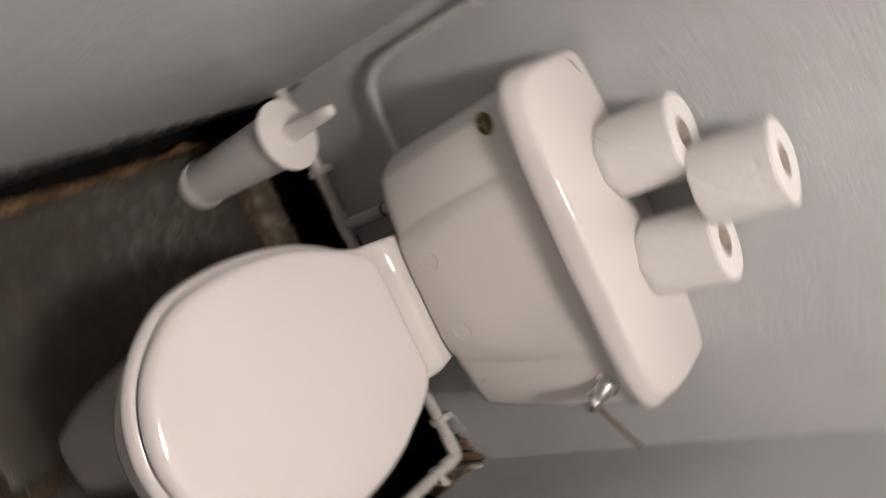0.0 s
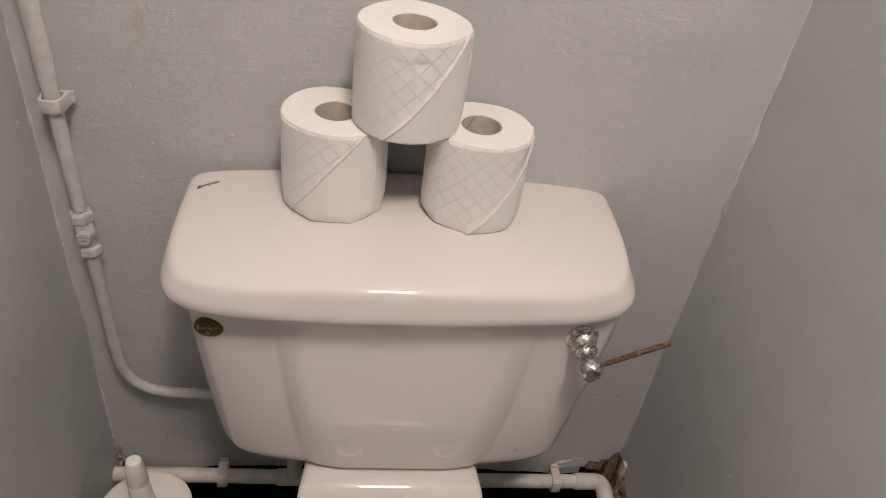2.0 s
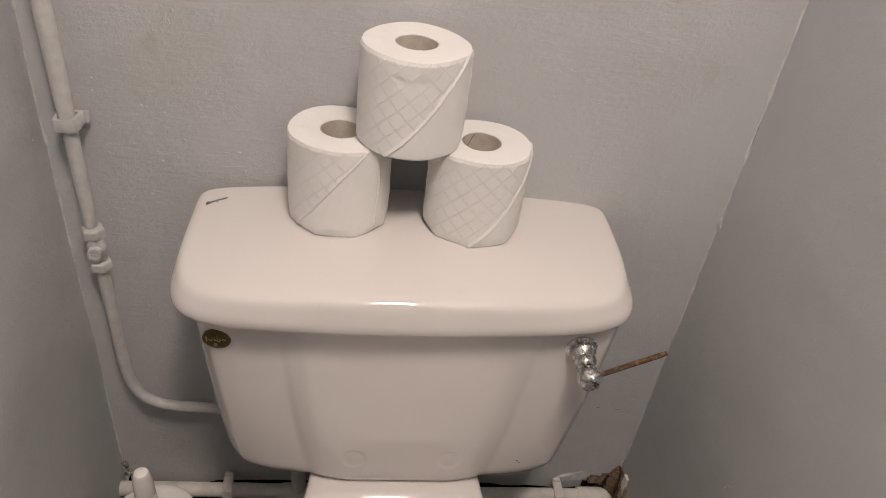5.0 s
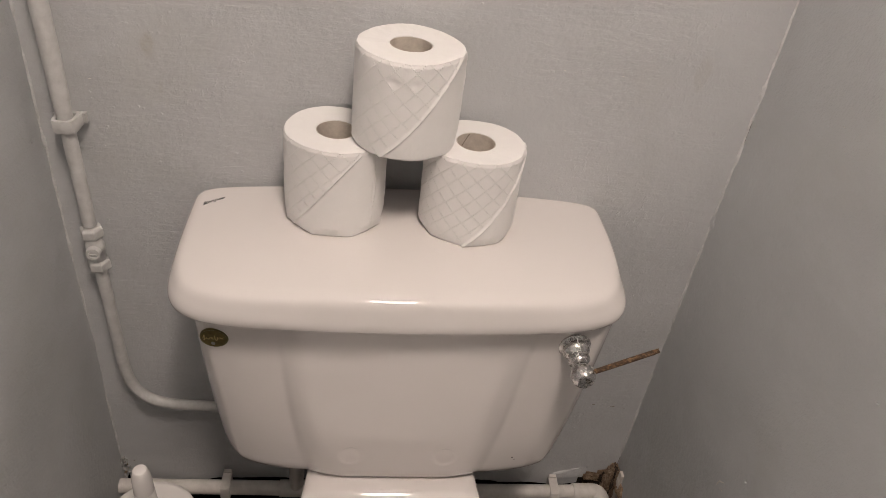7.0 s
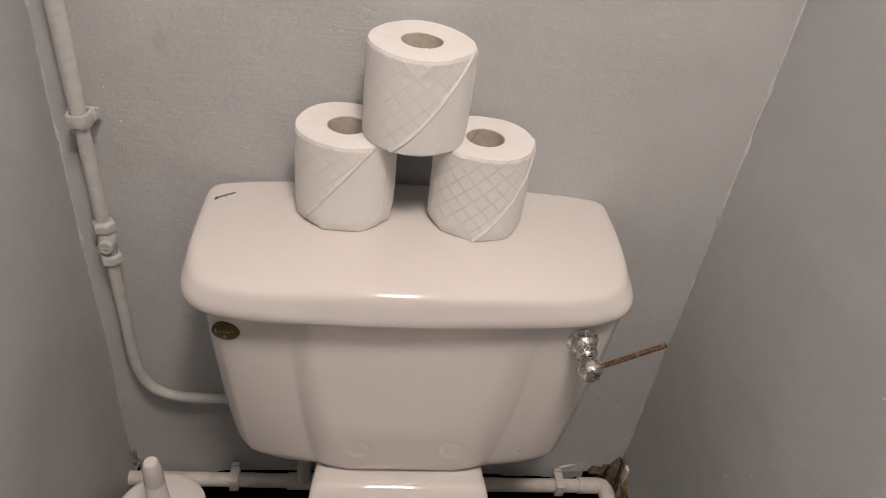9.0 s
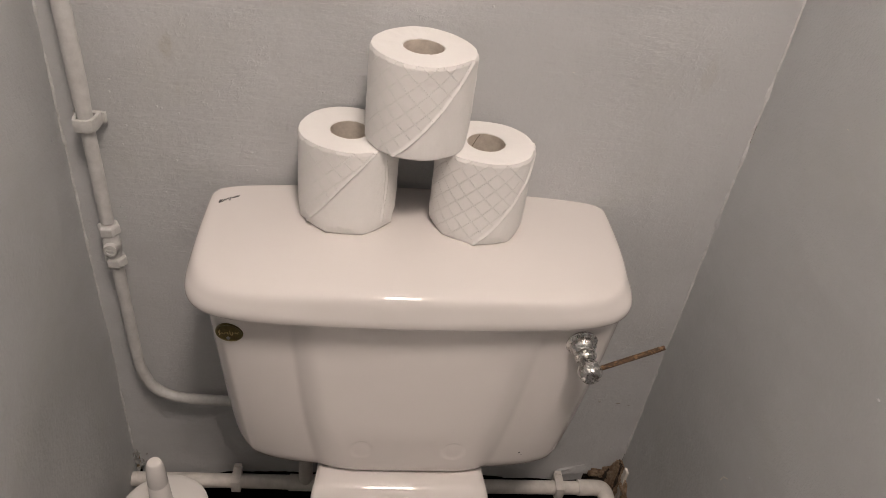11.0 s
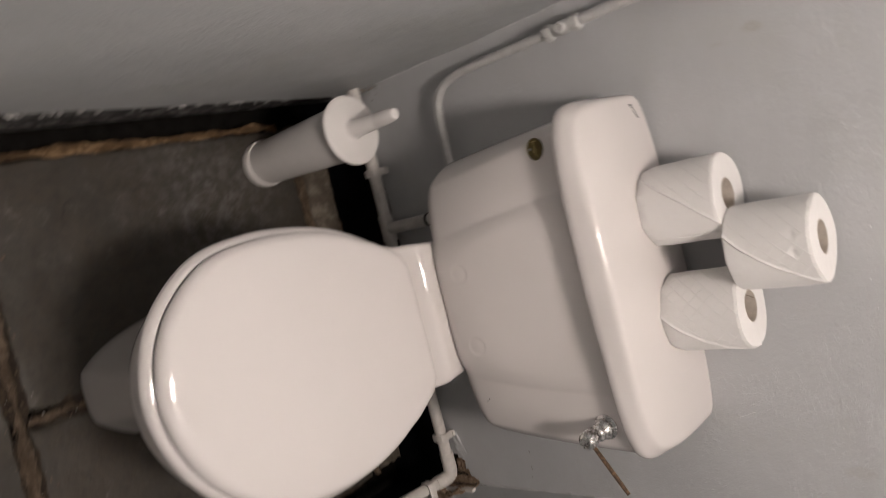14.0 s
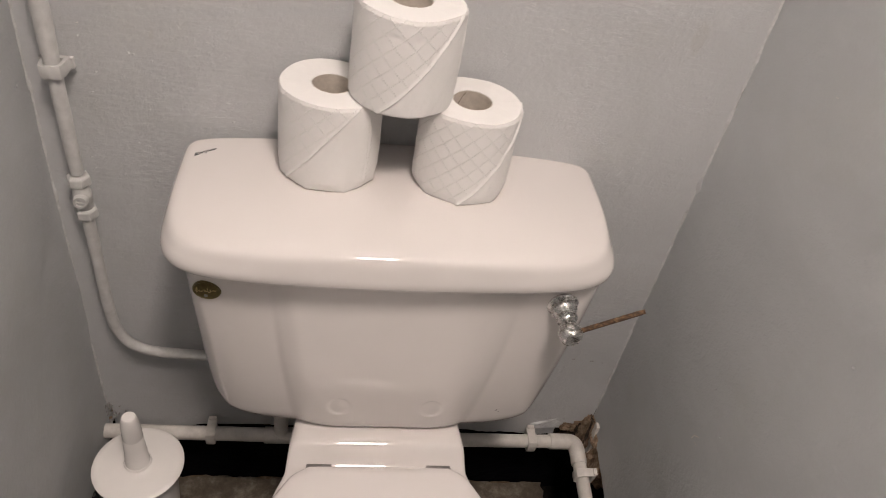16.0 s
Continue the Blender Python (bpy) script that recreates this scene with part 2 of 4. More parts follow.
RUST = mottled("rusted_steel", (0.012, 0.008, 0.006), (0.070, 0.038, 0.020), (0.34, 0.21, 0.11), 210, 0.75, 0.001)
BADGE = plain("dull_bronze_badge", (0.12, 0.095, 0.035), 0.35, 0.6, vary=0.35, scale=200, bump=0.2)
GOLD = plain("worn_gilt", (0.55, 0.42, 0.20), 0.4, 0.7, vary=0.2, scale=200)
SEAM = plain("glue_seam", (0.16, 0.13, 0.10), 0.8)
INK = plain("black_print", (0.02, 0.02, 0.02), 0.4)
MATTBLACK = plain("matt_black", (0.004, 0.004, 0.0055), 0.75, vary=0.5, scale=30, bump=0.6, distance=0.004)
EARTH = plain("dark_void", (0.01, 0.009, 0.008), 0.9, vary=0.4, scale=40, bump=0.8, distance=0.005)
for _m in (MATTBLACK, EARTH):
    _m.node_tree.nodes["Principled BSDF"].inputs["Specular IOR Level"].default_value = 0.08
BLOCK = plain("grey_masonry", (0.24, 0.22, 0.20), 0.9, vary=0.25, scale=14, bump=0.8, distance=0.006)
SLAB = flagstone("dark_stone_flag")
MORTAR = mottled("crumbling_tan_mortar", (0.050, 0.034, 0.021), (0.130, 0.092, 0.060), (0.27, 0.205, 0.145), 42, 0.9, 0.008)
STAIN = mottled("dark_brown_joint_dirt", (0.011, 0.008, 0.005), (0.034, 0.023, 0.014), (0.090, 0.061, 0.037), 70, 0.85, 0.006)
OCHRE = mottled("ochre_mortar_edge", (0.022, 0.013, 0.006), (0.105, 0.060, 0.026), (0.40, 0.27, 0.145), 17, 0.9, 0.004)
TANSLAB = mottled("brown_stained_stone", (0.050, 0.040, 0.030), (0.115, 0.094, 0.070), (0.27, 0.235, 0.19), 22, 0.8, 0.004)
RUBBLE = mottled("exposed_brown_rubble", (0.13, 0.085, 0.055), (0.36, 0.25, 0.165), (0.56, 0.43, 0.31), 130, 0.9, 0.010)
RUBBLEDARK = mottled("dark_brown_rubble", (0.012, 0.008, 0.005), (0.060, 0.040, 0.026), (0.20, 0.14, 0.095), 90, 0.95, 0.010)
OLDPLASTER = mottled("dirty_broken_plaster", (0.010, 0.010, 0.011), (0.050, 0.048, 0.047), (0.26, 0.255, 0.25), 38, 0.85, 0.004)
FLECK = plain("grey_white_plaster_flecks", (0.33, 0.325, 0.315), 0.7, vary=0.3, scale=120, bump=0.6, distance=0.002)
RAWPLASTER = plain("raw_white_plaster", (0.66, 0.63, 0.58), 0.85, vary=0.12, scale=90, bump=0.6, distance=0.002)
STEEL = plain("dull_steel", (0.35, 0.34, 0.33), 0.3, 1.0, vary=0.2, scale=100)
RUBBER = plain("black_rubber", (0.02, 0.02, 0.02), 0.6)


# ---- mesh helpers ----
def mesh_of(name, bm, mat, smooth=True):
    bmesh.ops.recalc_face_normals(bm, faces=bm.faces)
    me = bpy.data.meshes.new(name)
    bm.to_mesh(me)
    bm.free()
    for m in mat if isinstance(mat, (list, tuple)) else [mat]:
        me.materials.append(m)
    if smooth:
        me.polygons.foreach_set("use_smooth", [True] * len(me.polygons))
        me.set_sharp_from_angle(angle=radians(38))
    return me


def part(name, bm, mat, parent=None, label="", smooth=True, at=None):
    ob = new(name, mesh_of(name, bm, mat, smooth))
    if at is not None:
        ob.matrix_world = at
    if parent:
        ob.parent = parent
    if label:
        tagged(ob, label)
    return ob


def thing(name, label, category, group="", kind="", at=None):
    e = new(name)
    e.empty_display_size = 0.05
    if at is not None:
        e.matrix_world = at
    return tagged(e, label, category, group, kind)


def loft(rings, cap_start=True, cap_end=True, closed=True):
    """Skin between rings of equally many points."""
    bm = bmesh.new()
    vs = [[bm.verts.new(p) for p in r] for r in rings]
    n = len(rings[0])
    for a, b in zip(vs, vs[1:]):
        for i in range(n if closed else n - 1):
            j = (i + 1) % n
            bm.faces.new((a[i], a[j], b[j], b[i]))
    if cap_start:
        bm.faces.new(vs[0][::-1])
    if cap_end:
        bm.faces.new(vs[-1])
    return bm


def turned(profile, n=40, at=(0, 0, 0), axis=(0, 0, 1), wobble=0.0, cap=True):
    """A turned body: profile of (radius, height) along the axis from at."""
    q = Vector((0, 0, 1)).rotation_difference(Vector(axis).normalized())
    o = Vector(at)
    rings = []
    for r, h in profile:
        ring = []
        for i in range(n):
            a = 2 * math.pi * i / n
            k = 1 + wobble * noise.noise((math.cos(a) * 2, math.sin(a) * 2, h * 60))
            ring.append(o + q @ Vector((r * k * math.cos(a), r * k * math.sin(a), h)))
        rings.append(ring)
    return loft(rings, cap, cap)


def smooth_line(points, step=0.006):
    """Points joined by a Catmull-Rom curve."""
    P = [Vector(p) for p in points]
    P = [P[0] * 2 - P[1]] + P + [P[-1] * 2 - P[-2]]
    out = []
    for a, b, c, d in zip(P, P[1:], P[2:], P[3:]):
        k = max(2, int((c - b).length / step))
        for i in range(k):
            t = i / k
            out.append(0.5 * (2 * b + (c - a) * t + (2 * a - 5 * b + 4 * c - d) * t * t + (3 * b - a - 3 * c + d) * t ** 3))
    out.append(P[-2])
    return out


def tube(line, radius, n=16, wobble=0.0, cap=True):
    """A tube along a line; radius a number or a function of the share of its length."""
    rings, up = [], None
    for i, p in enumerate(line):
        d = (line[min(i + 1, len(line) - 1)] - line[max(i - 1, 0)]).normalized()
        if up is None:
            up = d.orthogonal().normalized()
        up = (up - d * up.dot(d)).normalized()
        side = d.cross(up)
        r = radius(i / (len(line) - 1)) if callable(radius) else radius
        ring = []
        for k in range(n):
            a = 2 * math.pi * k / n
            v = up * math.cos(a) + side * math.sin(a)
            ring.append(p + v * r * (1 + wobble * noise.noise((p + v * r) * 55)))
        rings.append(ring)
    return loft(rings, cap, cap)


def box(bm, lo, hi, bevel=0.0, seg=2):
    vs = [bm.verts.new((x, y, z)) for x in (lo[0], hi[0]) for y in (lo[1], hi[1]) for z in (lo[2], hi[2])]
    fs = [bm.faces.new([vs[i] for i in f]) for f in ((0, 1, 3, 2), (4, 6, 7, 5), (0, 4, 5, 1), (2, 3, 7, 6), (0, 2, 6, 4), (1, 5, 7, 3))]
    if bevel:
        es = list({e for f in fs for e in f.edges})
        bmesh.ops.bevel(bm, geom=es, offset=bevel, segments=seg, affect="EDGES", profile=0.6)
    return bm


def fbm(p, k=4):
    return noise.fractal(Vector(p), 0.9, 2.0, k)


def sstep(a, b, x):
    t = min(1, max(0, (x - a) / (b - a)))
    return t * t * (3 - 2 * t)


# ---- structure ----
def plaster_sheet(name, at, along, length, z0, z1, bottom, holes, label, thick=0.02, cell=0.008, mat=PAINT):
    """An uneven plaster face from at along a wall, its ragged lower edge at bottom(s), with holes(s, z) broken out."""
    along, inward = Vector(along), Vector((along[1], -along[0], 0))
    us = [length * i / max(1, round(length / cell)) for i in range(round(length / cell) + 1)]
    near = int((1.25 - z0) / cell)
    vs = [k / near for k in range(near + 1)]
    tall = [1.25 + (z1 - 1.25) * k / 12 for k in range(1, 13)]
    bm = bmesh.new()
    grid = []
    for s in us:
        b = bottom(s)
        col = []
        for z in [b + (1.25 - b) * v for v in vs] + tall:
            bulge = 0.0022 * fbm((s * 5 + at[0] * 7, z * 5, at[1])) + 0.0006 * fbm((s * 40, z * 30, at[0] * 9))
            col.append(bm.verts.new(Vector((at[0], at[1], 0)) + along * s + inward * bulge + Vector((0, 0, z))))
        grid.append(col)
    for i in range(len(us) - 1):
        for j in range(len(grid[0]) - 1):
            q = (grid[i][j], grid[i + 1][j], grid[i + 1][j + 1], grid[i][j + 1])
            c = sum((v.co for v in q), Vector()) / 4
            if not holes((c - Vector(at)).dot(along), c.z):
                bm.faces.new(q)
    bmesh.ops.delete(bm, geom=[v for v in bm.verts if not v.link_faces], context="VERTS")
    rim = bmesh.ops.extrude_face_region(bm, geom=list(bm.faces))
    moved = [g for g in rim["geom"] if isinstance(g, bmesh.types.BMVert)]
    bmesh.ops.translate(bm, verts=moved, vec=-inward * thick)
    ob = part(name, bm, mat)
    return tagged(ob, label, "wall", kind="structure")


def ragged(base, amount, seed):
    return lambda s: base(s) + amount * fbm((s * 14, seed, 0.3), 5) + amount * 0.5 * noise.noise((s * 90, seed, 2.0))


def never(s, z):
    return False


def back_hole(s, z):
    x = LEFT + s
    j = 0.006 * fbm((x * 70, z * 70, 1.0))
    right = x > 0.356 + j + 0.5 * max(0, z - 0.19) and z < 0.209 + j + 0.12 * max(0, x - 0.37)
    left = x < -0.424 + j and z < 0.214 + j
    return right or left


def side_hole(s, z):
    j = 0.005 * fbm((s * 70, z * 70, 4.0))
    return s < 0.030 + 0.4 * j - 0.10 * abs(z - 0.20) and z < 0.228 + j


wall_north = plaster_sheet("wall_back", (LEFT, 0, 0), (1, 0, 0), RIGHT - LEFT, 0.2, TOP, ragged(lambda s: 0.168 + 0.011 * sstep(0.10, 0.17, s) - 0.006 * sstep(0.6, 0.75, s), 0.005, 3.0), back_hole, "pale grey painted plaster wall with a broken lower edge above a pipe")
wall_west = plaster_sheet("wall_left", (LEFT, FRONT, 0), (0, 1, 0), -FRONT, 0.16, TOP, ragged(lambda s: 0.150 + 0.075 * max(0, -0.05 - (s + FRONT)) ** 1.15 if s + FRONT > -0.95 else 0.212, 0.005, 7.0), never, "pale grey painted plaster wall with skirting stripped off", mat=SIDEPAINT)
wall_east = plaster_sheet("wall_right", (RIGHT, 0, 0), (0, -1, 0), -FRONT, 0.16, TOP, ragged(lambda s: 0.222 - 0.30 * s if s < 0.30 else max(0.09, 0.132 - 0.12 * (s - 0.3)), 0.004, 11.0), side_hole, "pale grey painted plaster wall, broken away at one low corner", mat=SIDEPAINT)
# closes the room out of view; its dark colour holds back bounced light
wall_south = plaster_sheet("wall_front", (RIGHT, FRONT, 0), (-1, 0, 0), RIGHT - LEFT, 0.1, TOP, lambda s: 0.02, never, "unseen closing wall behind the camera, coloured dark to cut bounced light", cell=0.05, mat=DIM)


def masonry(name, lo, hi, label, mat=BLOCK):
    bm = box(bmesh.new(), lo, hi)
    bmesh.ops.subdivide_edges(bm, edges=bm.edges, cuts=24, use_grid_fill=True)
    for v in bm.verts:
        v.co += 0.004 * Vector((fbm(v.co * 14), fbm(v.co * 14 + Vector((5, 0, 0))), 0))
    return tagged(part(name, bm, mat), label, "wall", kind="structure")


masonry("wall_base_back", (LEFT - 0.2, 0.034, -0.12), (RIGHT + 0.2, 0.2, TOP + 0.1), "rough grey masonry behind the plaster")
masonry("wall_base_left", (LEFT - 0.25, FRONT - 0.2, -0.12), (LEFT - 0.075, 0.03, TOP + 0.1), "rough grey masonry behind the plaster")
masonry("wall_base_right", (RIGHT + 0.034, FRONT - 0.2, -0.12), (RIGHT + 0.2, 0.03, TOP + 0.1), "rough grey masonry behind the plaster")
masonry("wall_base_front", (LEFT - 0.2, FRONT - 0.2, -0.12), (RIGHT + 0.2, FRONT - 0.024, TOP + 0.1), "plain masonry behind the plaster")
# thin near-black sheets filling the recess below the plaster's ragged edge
masonry("wall_tar_back", (LEFT - 0.07, 0.024, -0.12), (RIGHT + 0.03, 0.029, 0.34), "near-black sheet low on the wall, set back behind the plaster", MATTBLACK)
masonry("wall_tar_left", (LEFT - 0.070, FRONT, -0.12), (LEFT - 0.065, 0.024, 0.34), "near-black sheet low on the wall, set back behind the plaster", MATTBLACK)
masonry("wall_tar_right", (RIGHT + 0.024, FRONT, -0.12), (RIGHT + 0.029, 0.024, 0.34), "near-black sheet low on the wall, set back behind the plaster", MATTBLACK)
bm = bmesh.new()
box(bm, (LEFT - 0.1, FRONT - 0.1, TOP), (RIGHT + 0.1, 0.1, TOP + 0.06))
tagged(part("ceiling", bm, CEIL, smooth=False), "plain white painted ceiling", "ceiling", kind="structure")
bm = bmesh.new()
box(bm, (LEFT - 0.1, FRONT - 0.1, -0.16), (RIGHT + 0.1, 0.1, -0.05))
tagged(part("ground", bm, EARTH, smooth=False), "dark earth under the stone floor", "ground", kind="structure")

# strip of old plaster bared where the skirting came off, left wall
bm = bmesh.new()
cols = []
for i in range(181):
    y = -1.2 + 1.2 * i / 180
    top = 0.235
    low = 0.046 + 0.045 * sstep(-0.6, -0.85, y) + 0.008 * fbm((y * 16, 2.0, 0)) - 0.02 * max(0, noise.noise((y * 45, 8.0, 0)) - 0.25)
    cols.append([bm.verts.new((LEFT - 0.0045 - 0.003 * abs(fbm((y * 30, k * 0.5, 1.0))) - 0.006 * (k == 5), y, top + (low - top) * k / 5)) for k in range(6)])
for a, b in zip(cols, cols[1:]):
    for k in range(5):
        bm.faces.new((a[k], b[k], b[k + 1], a[k + 1]))
rim = bmesh.ops.extrude_face_region(bm, geom=list(bm.faces))
bmesh.ops.translate(bm, verts=[g for g in rim["geom"] if isinstance(g, bmesh.types.BMVert)], vec=(-0.018, 0, 0))
tagged(part("trim_left", bm, OLDPLASTER), "dirty grey strip of broken old plaster", "trim", kind="structure")


bm = bmesh.new()
rng = random.Random(21)
for k in range(95):
    y = rng.uniform(-1.15, -0.03)
    z = 0.145 + 0.075 * max(0, -0.05 - y) ** 1.15 + rng.gauss(-0.004, 0.005)
    long = rng.random() < 0.3
    m = Matrix.Translation((LEFT - 0.003, y, z - 0.010 * long)) @ Euler((rng.uniform(-0.5, 0.5), 0, 0)).to_matrix().to_4x4()
    m = m @ Matrix.Diagonal((rng.uniform(0.002, 0.004), rng.uniform(0.001, 0.002) if long else rng.uniform(0.002, 0.008), rng.uniform(0.006, 0.016) if long else rng.uniform(0.0008, 0.0020), 1))
    made = bmesh.ops.create_icosphere(bm, subdivisions=2, radius=1, matrix=m)
    for v in made["verts"]:
        v.co += 0.0014 * Vector((noise.noise(v.co * 260), noise.noise(v.co * 260 + Vector((9, 0, 0))), noise.noise(v.co * 260 + Vector((0, 9, 0)))))
tagged(part("trim_flecks", bm, FLECK), "white chips and drips along the broken plaster edge", "trim", kind="stuff")


def bead(name, x, y, z0, z1, seed, label):
    """Thin uneven line of paint and filler run down an inner corner."""
    pts = [Vector((x + 0.0016 * fbm((z * 22, seed, 0)), y, z)) for z in [z0 + (z1 - z0) * i / 620 for i in range(621)]]
    bm = tube(pts, lambda u: 0.0015 + 0.0024 * max(0, fbm((u * 34, seed, 3.0))) + 0.0013 * max(0, fbm((u * 120, seed, 9.0))), 12, 0.45)
    return tagged(part(name, bm, CAULK), label, "trim", kind="structure")


bead("trim_corner_left", LEFT, 0.0, 0.235, 1.3, 2.0, "lumpy overpainted bead down the wall corner")
bead("trim_corner_right", RIGHT, 0.0, 0.25, 1.3, 6.0, "lumpy overpainted bead down the wall corner")
# pimples and small lumps under the paint
bm = bmesh.new()
rng = random.Random(33)
centres = [(rng.uniform(-0.40, 0.38), rng.uniform(0.30, 1.15)) for _ in range(9)] + [(-0.27, 0.80), (-0.31, 0.86), (0.30, 0.55)]
for k in range(210):
    which = rng.choice("bbblr")
    if rng.random() < 0.6:
        c = rng.choice(centres)
        u, z = rng.gauss(c[0], 0.045), rng.gauss(c[1], 0.045)
    else:
        u, z = rng.uniform(-0.42, 0.41), rng.uniform(0.24, 1.25)
    r = 0.0006 + 0.0010 * rng.random() ** 3
    flat = Vector((rng.uniform(0.8, 1.6), rng.uniform(0.8, 1.6), rng.uniform(0.8, 1.3))) * r
    at = Vector((u, 0, z)) if which == "b" else Vector((LEFT if which == "l" else RIGHT, -abs(u) * 1.6 - 0.01, z))
    if which == "b" and not (LEFT < u < RIGHT):
        continue
    if which == "b":
        flat.y = r * 0.8
    else:
        flat.x = r * 0.8
    bmesh.ops.create_icosphere(bm, subdivisions=2, radius=1, matrix=Matrix.Translation(at) @ Matrix.Diagonal((*flat, 1)))
tagged(part("trim_paint_lumps", bm, PAINT), "small pimples and grit under the wall paint", "trim", kind="stuff")
# long scratches and ridges in the paint: ends as (across, up), half width
SCRATCHES = [((-0.227, 0.898), (-0.222, 0.811), 0.0008), ((-0.214, 0.899), (-0.211, 0.875), 0.0006), ((-0.236, 0.84), (-0.236, 0.814), 0.0005), ((-0.246, 0.806), (-0.221, 0.811), 0.0007), ((-0.243, 0.812), (-0.223, 0.816), 0.0006), ((-0.265, 0.786), (-0.204, 0.793), 0.0005), ((0.248, 0.83), (0.262, 0.789), 0.0005), ((0.360, 0.981), (0.372, 0.980), 0.0007), ((0.376, 0.399), (0.388, 0.397), 0.0008), ((-0.395, 0.222), (-0.372, 0.225), 0.0009), ((-0.33, 0.232), (-0.30, 0.231), 0.0006), ((0.300, 0.262), (0.352, 0.259), 0.0007), ((0.315, 0.246), (0.350, 0.250), 0.0006)]
bm = bmesh.new()
for (xa, za), (xb, zb), w in SCRATCHES:
    line = [Vector((xa + (xb - xa) * i / 30 + 0.0006 * fbm((i * 0.3, xa * 9, 0)), 0.0003, za + (zb - za) * i / 30)) for i in range(31)]
    tmp = bpy.data.meshes.new("line")
    t2 = tube(line, lambda u, w=w: w * (0.5 + 0.8 * abs(noise.noise((u * 9, w * 900, xa)))), 6)
    t2.to_mesh(tmp)
    t2.free()
    bm.from_mesh(tmp)
    bpy.data.meshes.remove(tmp)
tagged(part("trim_paint_ridges", bm, PAINT), "thin brush ridges standing in the wall paint", "trim", kind="stuff")
# a rough dab of filler in the right corner
bm = bmesh.new()
bmesh.ops.create_icosphere(bm, subdivisions=5, radius=0.0085)
for v in bm.verts:
    v.co = Vector((v.co.x * 0.55, v.co.y * 0.8, v.co.z * 1.25)) * (1 + 0.5 * noise.noise(v.co * 90) + 0.18 * noise.noise(v.co * 400)) + Vector((RIGHT + 0.0005, -0.002, 0.750))
tagged(part("trim_filler", bm, PAINT), "rough dab of painted filler in the wall corner", "trim", kind="structure")

# nicks where the paint is knocked through: wall, place along it, height, size, turn, bright or dark
NICKS = [("r", -0.243, 0.512, 0.0075, 40, 1), ("r", -0.238, 0.503, 0.0055, 75, 1), ("r", -0.248, 0.503, 0.0045, 20, 1), ("r", -0.161, 0.973, 0.0018, 0, 1),
         ("l", -0.034, 0.646, 0.0022, 60, 1), ("l", -0.026, 0.426, 0.0022, 80, 0), ("b", 0.390, 0.3755, 0.0032, 10, 0), ("b", 0.370, 0.3790, 0.0040, -8, 0),
         ("b", -0.366, 0.894, 0.0016, 0, 1), ("b", 0.169, 0.947, 0.0014, 0, 1), ("b", 0.240, 0.945, 0.0014, 0, 1), ("b", 0.337, 0.382, 0.0030, -10, 0)]
for bright, mat, words in ((1, RAWPLASTER, "small white nicks knocked in the wall paint"), (0, BLOCK, "small dark chips in the wall paint")):
    bm = bmesh.new()
    for side, along, z, size, turn, kind in NICKS:
        if kind != bright:
            continue
        at = Vector((along, 0, z)) if side == "b" else Vector((RIGHT if side == "r" else LEFT, along, z))
        m = Matrix.Translation(at) @ pose(0, 0, 0, 0, 0, 0 if side == "b" else 90) @ pose(0, 0, 0, 0, turn, 0) @ Matrix.Diagonal((size, 0.0007, size * 0.17, 1))
        made = bmesh.ops.create_icosphere(bm, subdivisions=3, radius=1, matrix=m)
        for v in made["verts"]:
            v.co += 0.16 * size * Vector((noise.noise(v.co * 500), 0, noise.noise(v.co * 500 + Vector((0, 7, 0)))))
    tagged(part("trim_paint_nicks", bm, mat), words, "trim", kind="stuff")


# bared rubble and lath in the broken corners
def rubble(name, cx, cy, cz, sx, sy, sz, seed, label, mat):
    bm = bmesh.new()
    bmesh.ops.create_icosphere(bm, subdivisions=5, radius=1.0)
    for v in bm.verts:
        p = Vector((v.co.x * sx, v.co.y * sy, v.co.z * sz))
        k = 0.012 * fbm(p * 38 + Vector((seed, 0, 0)), 6) + 0.006 * abs(noise.noise(Vector((p.x * 25, p.y * 25, p.z * 110)) + Vector((seed, 3, 0))))
        v.co = p + v.co.normalized() * k + Vector((cx, cy, cz))
    return tagged(part(name, bm, mat), label, "rubble", kind="structure")


def splinter(name, lo, hi, seed, mat, parent, along=2, rough=0.0022):
    """A torn piece of lath or brick, its grain along one axis."""
    b2 = box(bmesh.new(), lo, hi)
    bmesh.ops.subdivide_edges(b2, edges=b2.edges, cuts=9, use_grid_fill=True)
    for v in b2.verts:
        q = v.co * 260
        q[along] = v.co[along] * 70
        v.co += rough * Vector((fbm(q + Vector((seed, 0, 0))), fbm(q + Vector((0, seed, 0))), fbm(q + Vector((0, 0, seed)))))
    return part(name, b2, mat, parent)


corner = rubble("rubble_right", 0.408, 0.030, 0.178, 0.060, 0.024, 0.056, 1.0, "torn brown lath and brick bared in the broken wall corner", RUBBLEDARK)
splinter("brick", (0.366, 0.002, 0.1955), (0.406, 0.030, 0.2190), 2.0, RUBBLE, corner, 0, 0.0040)
for k, (x0, x1, z0, z1, y0) in enumerate(((0.360, 0.386, 0.1935, 0.1985, 0.002), (0.364, 0.381, 0.1860, 0.1915, -0.002), (0.384, 0.391, 0.182, 0.199, -0.001), (0.372, 0.384, 0.1790, 0.1840, 0.004))):
    splinter("lath", (x0, y0, z0), (x1, y0 + 0.022, z1), 5.0 + k, RUBBLE, corner, 0, 0.0020)
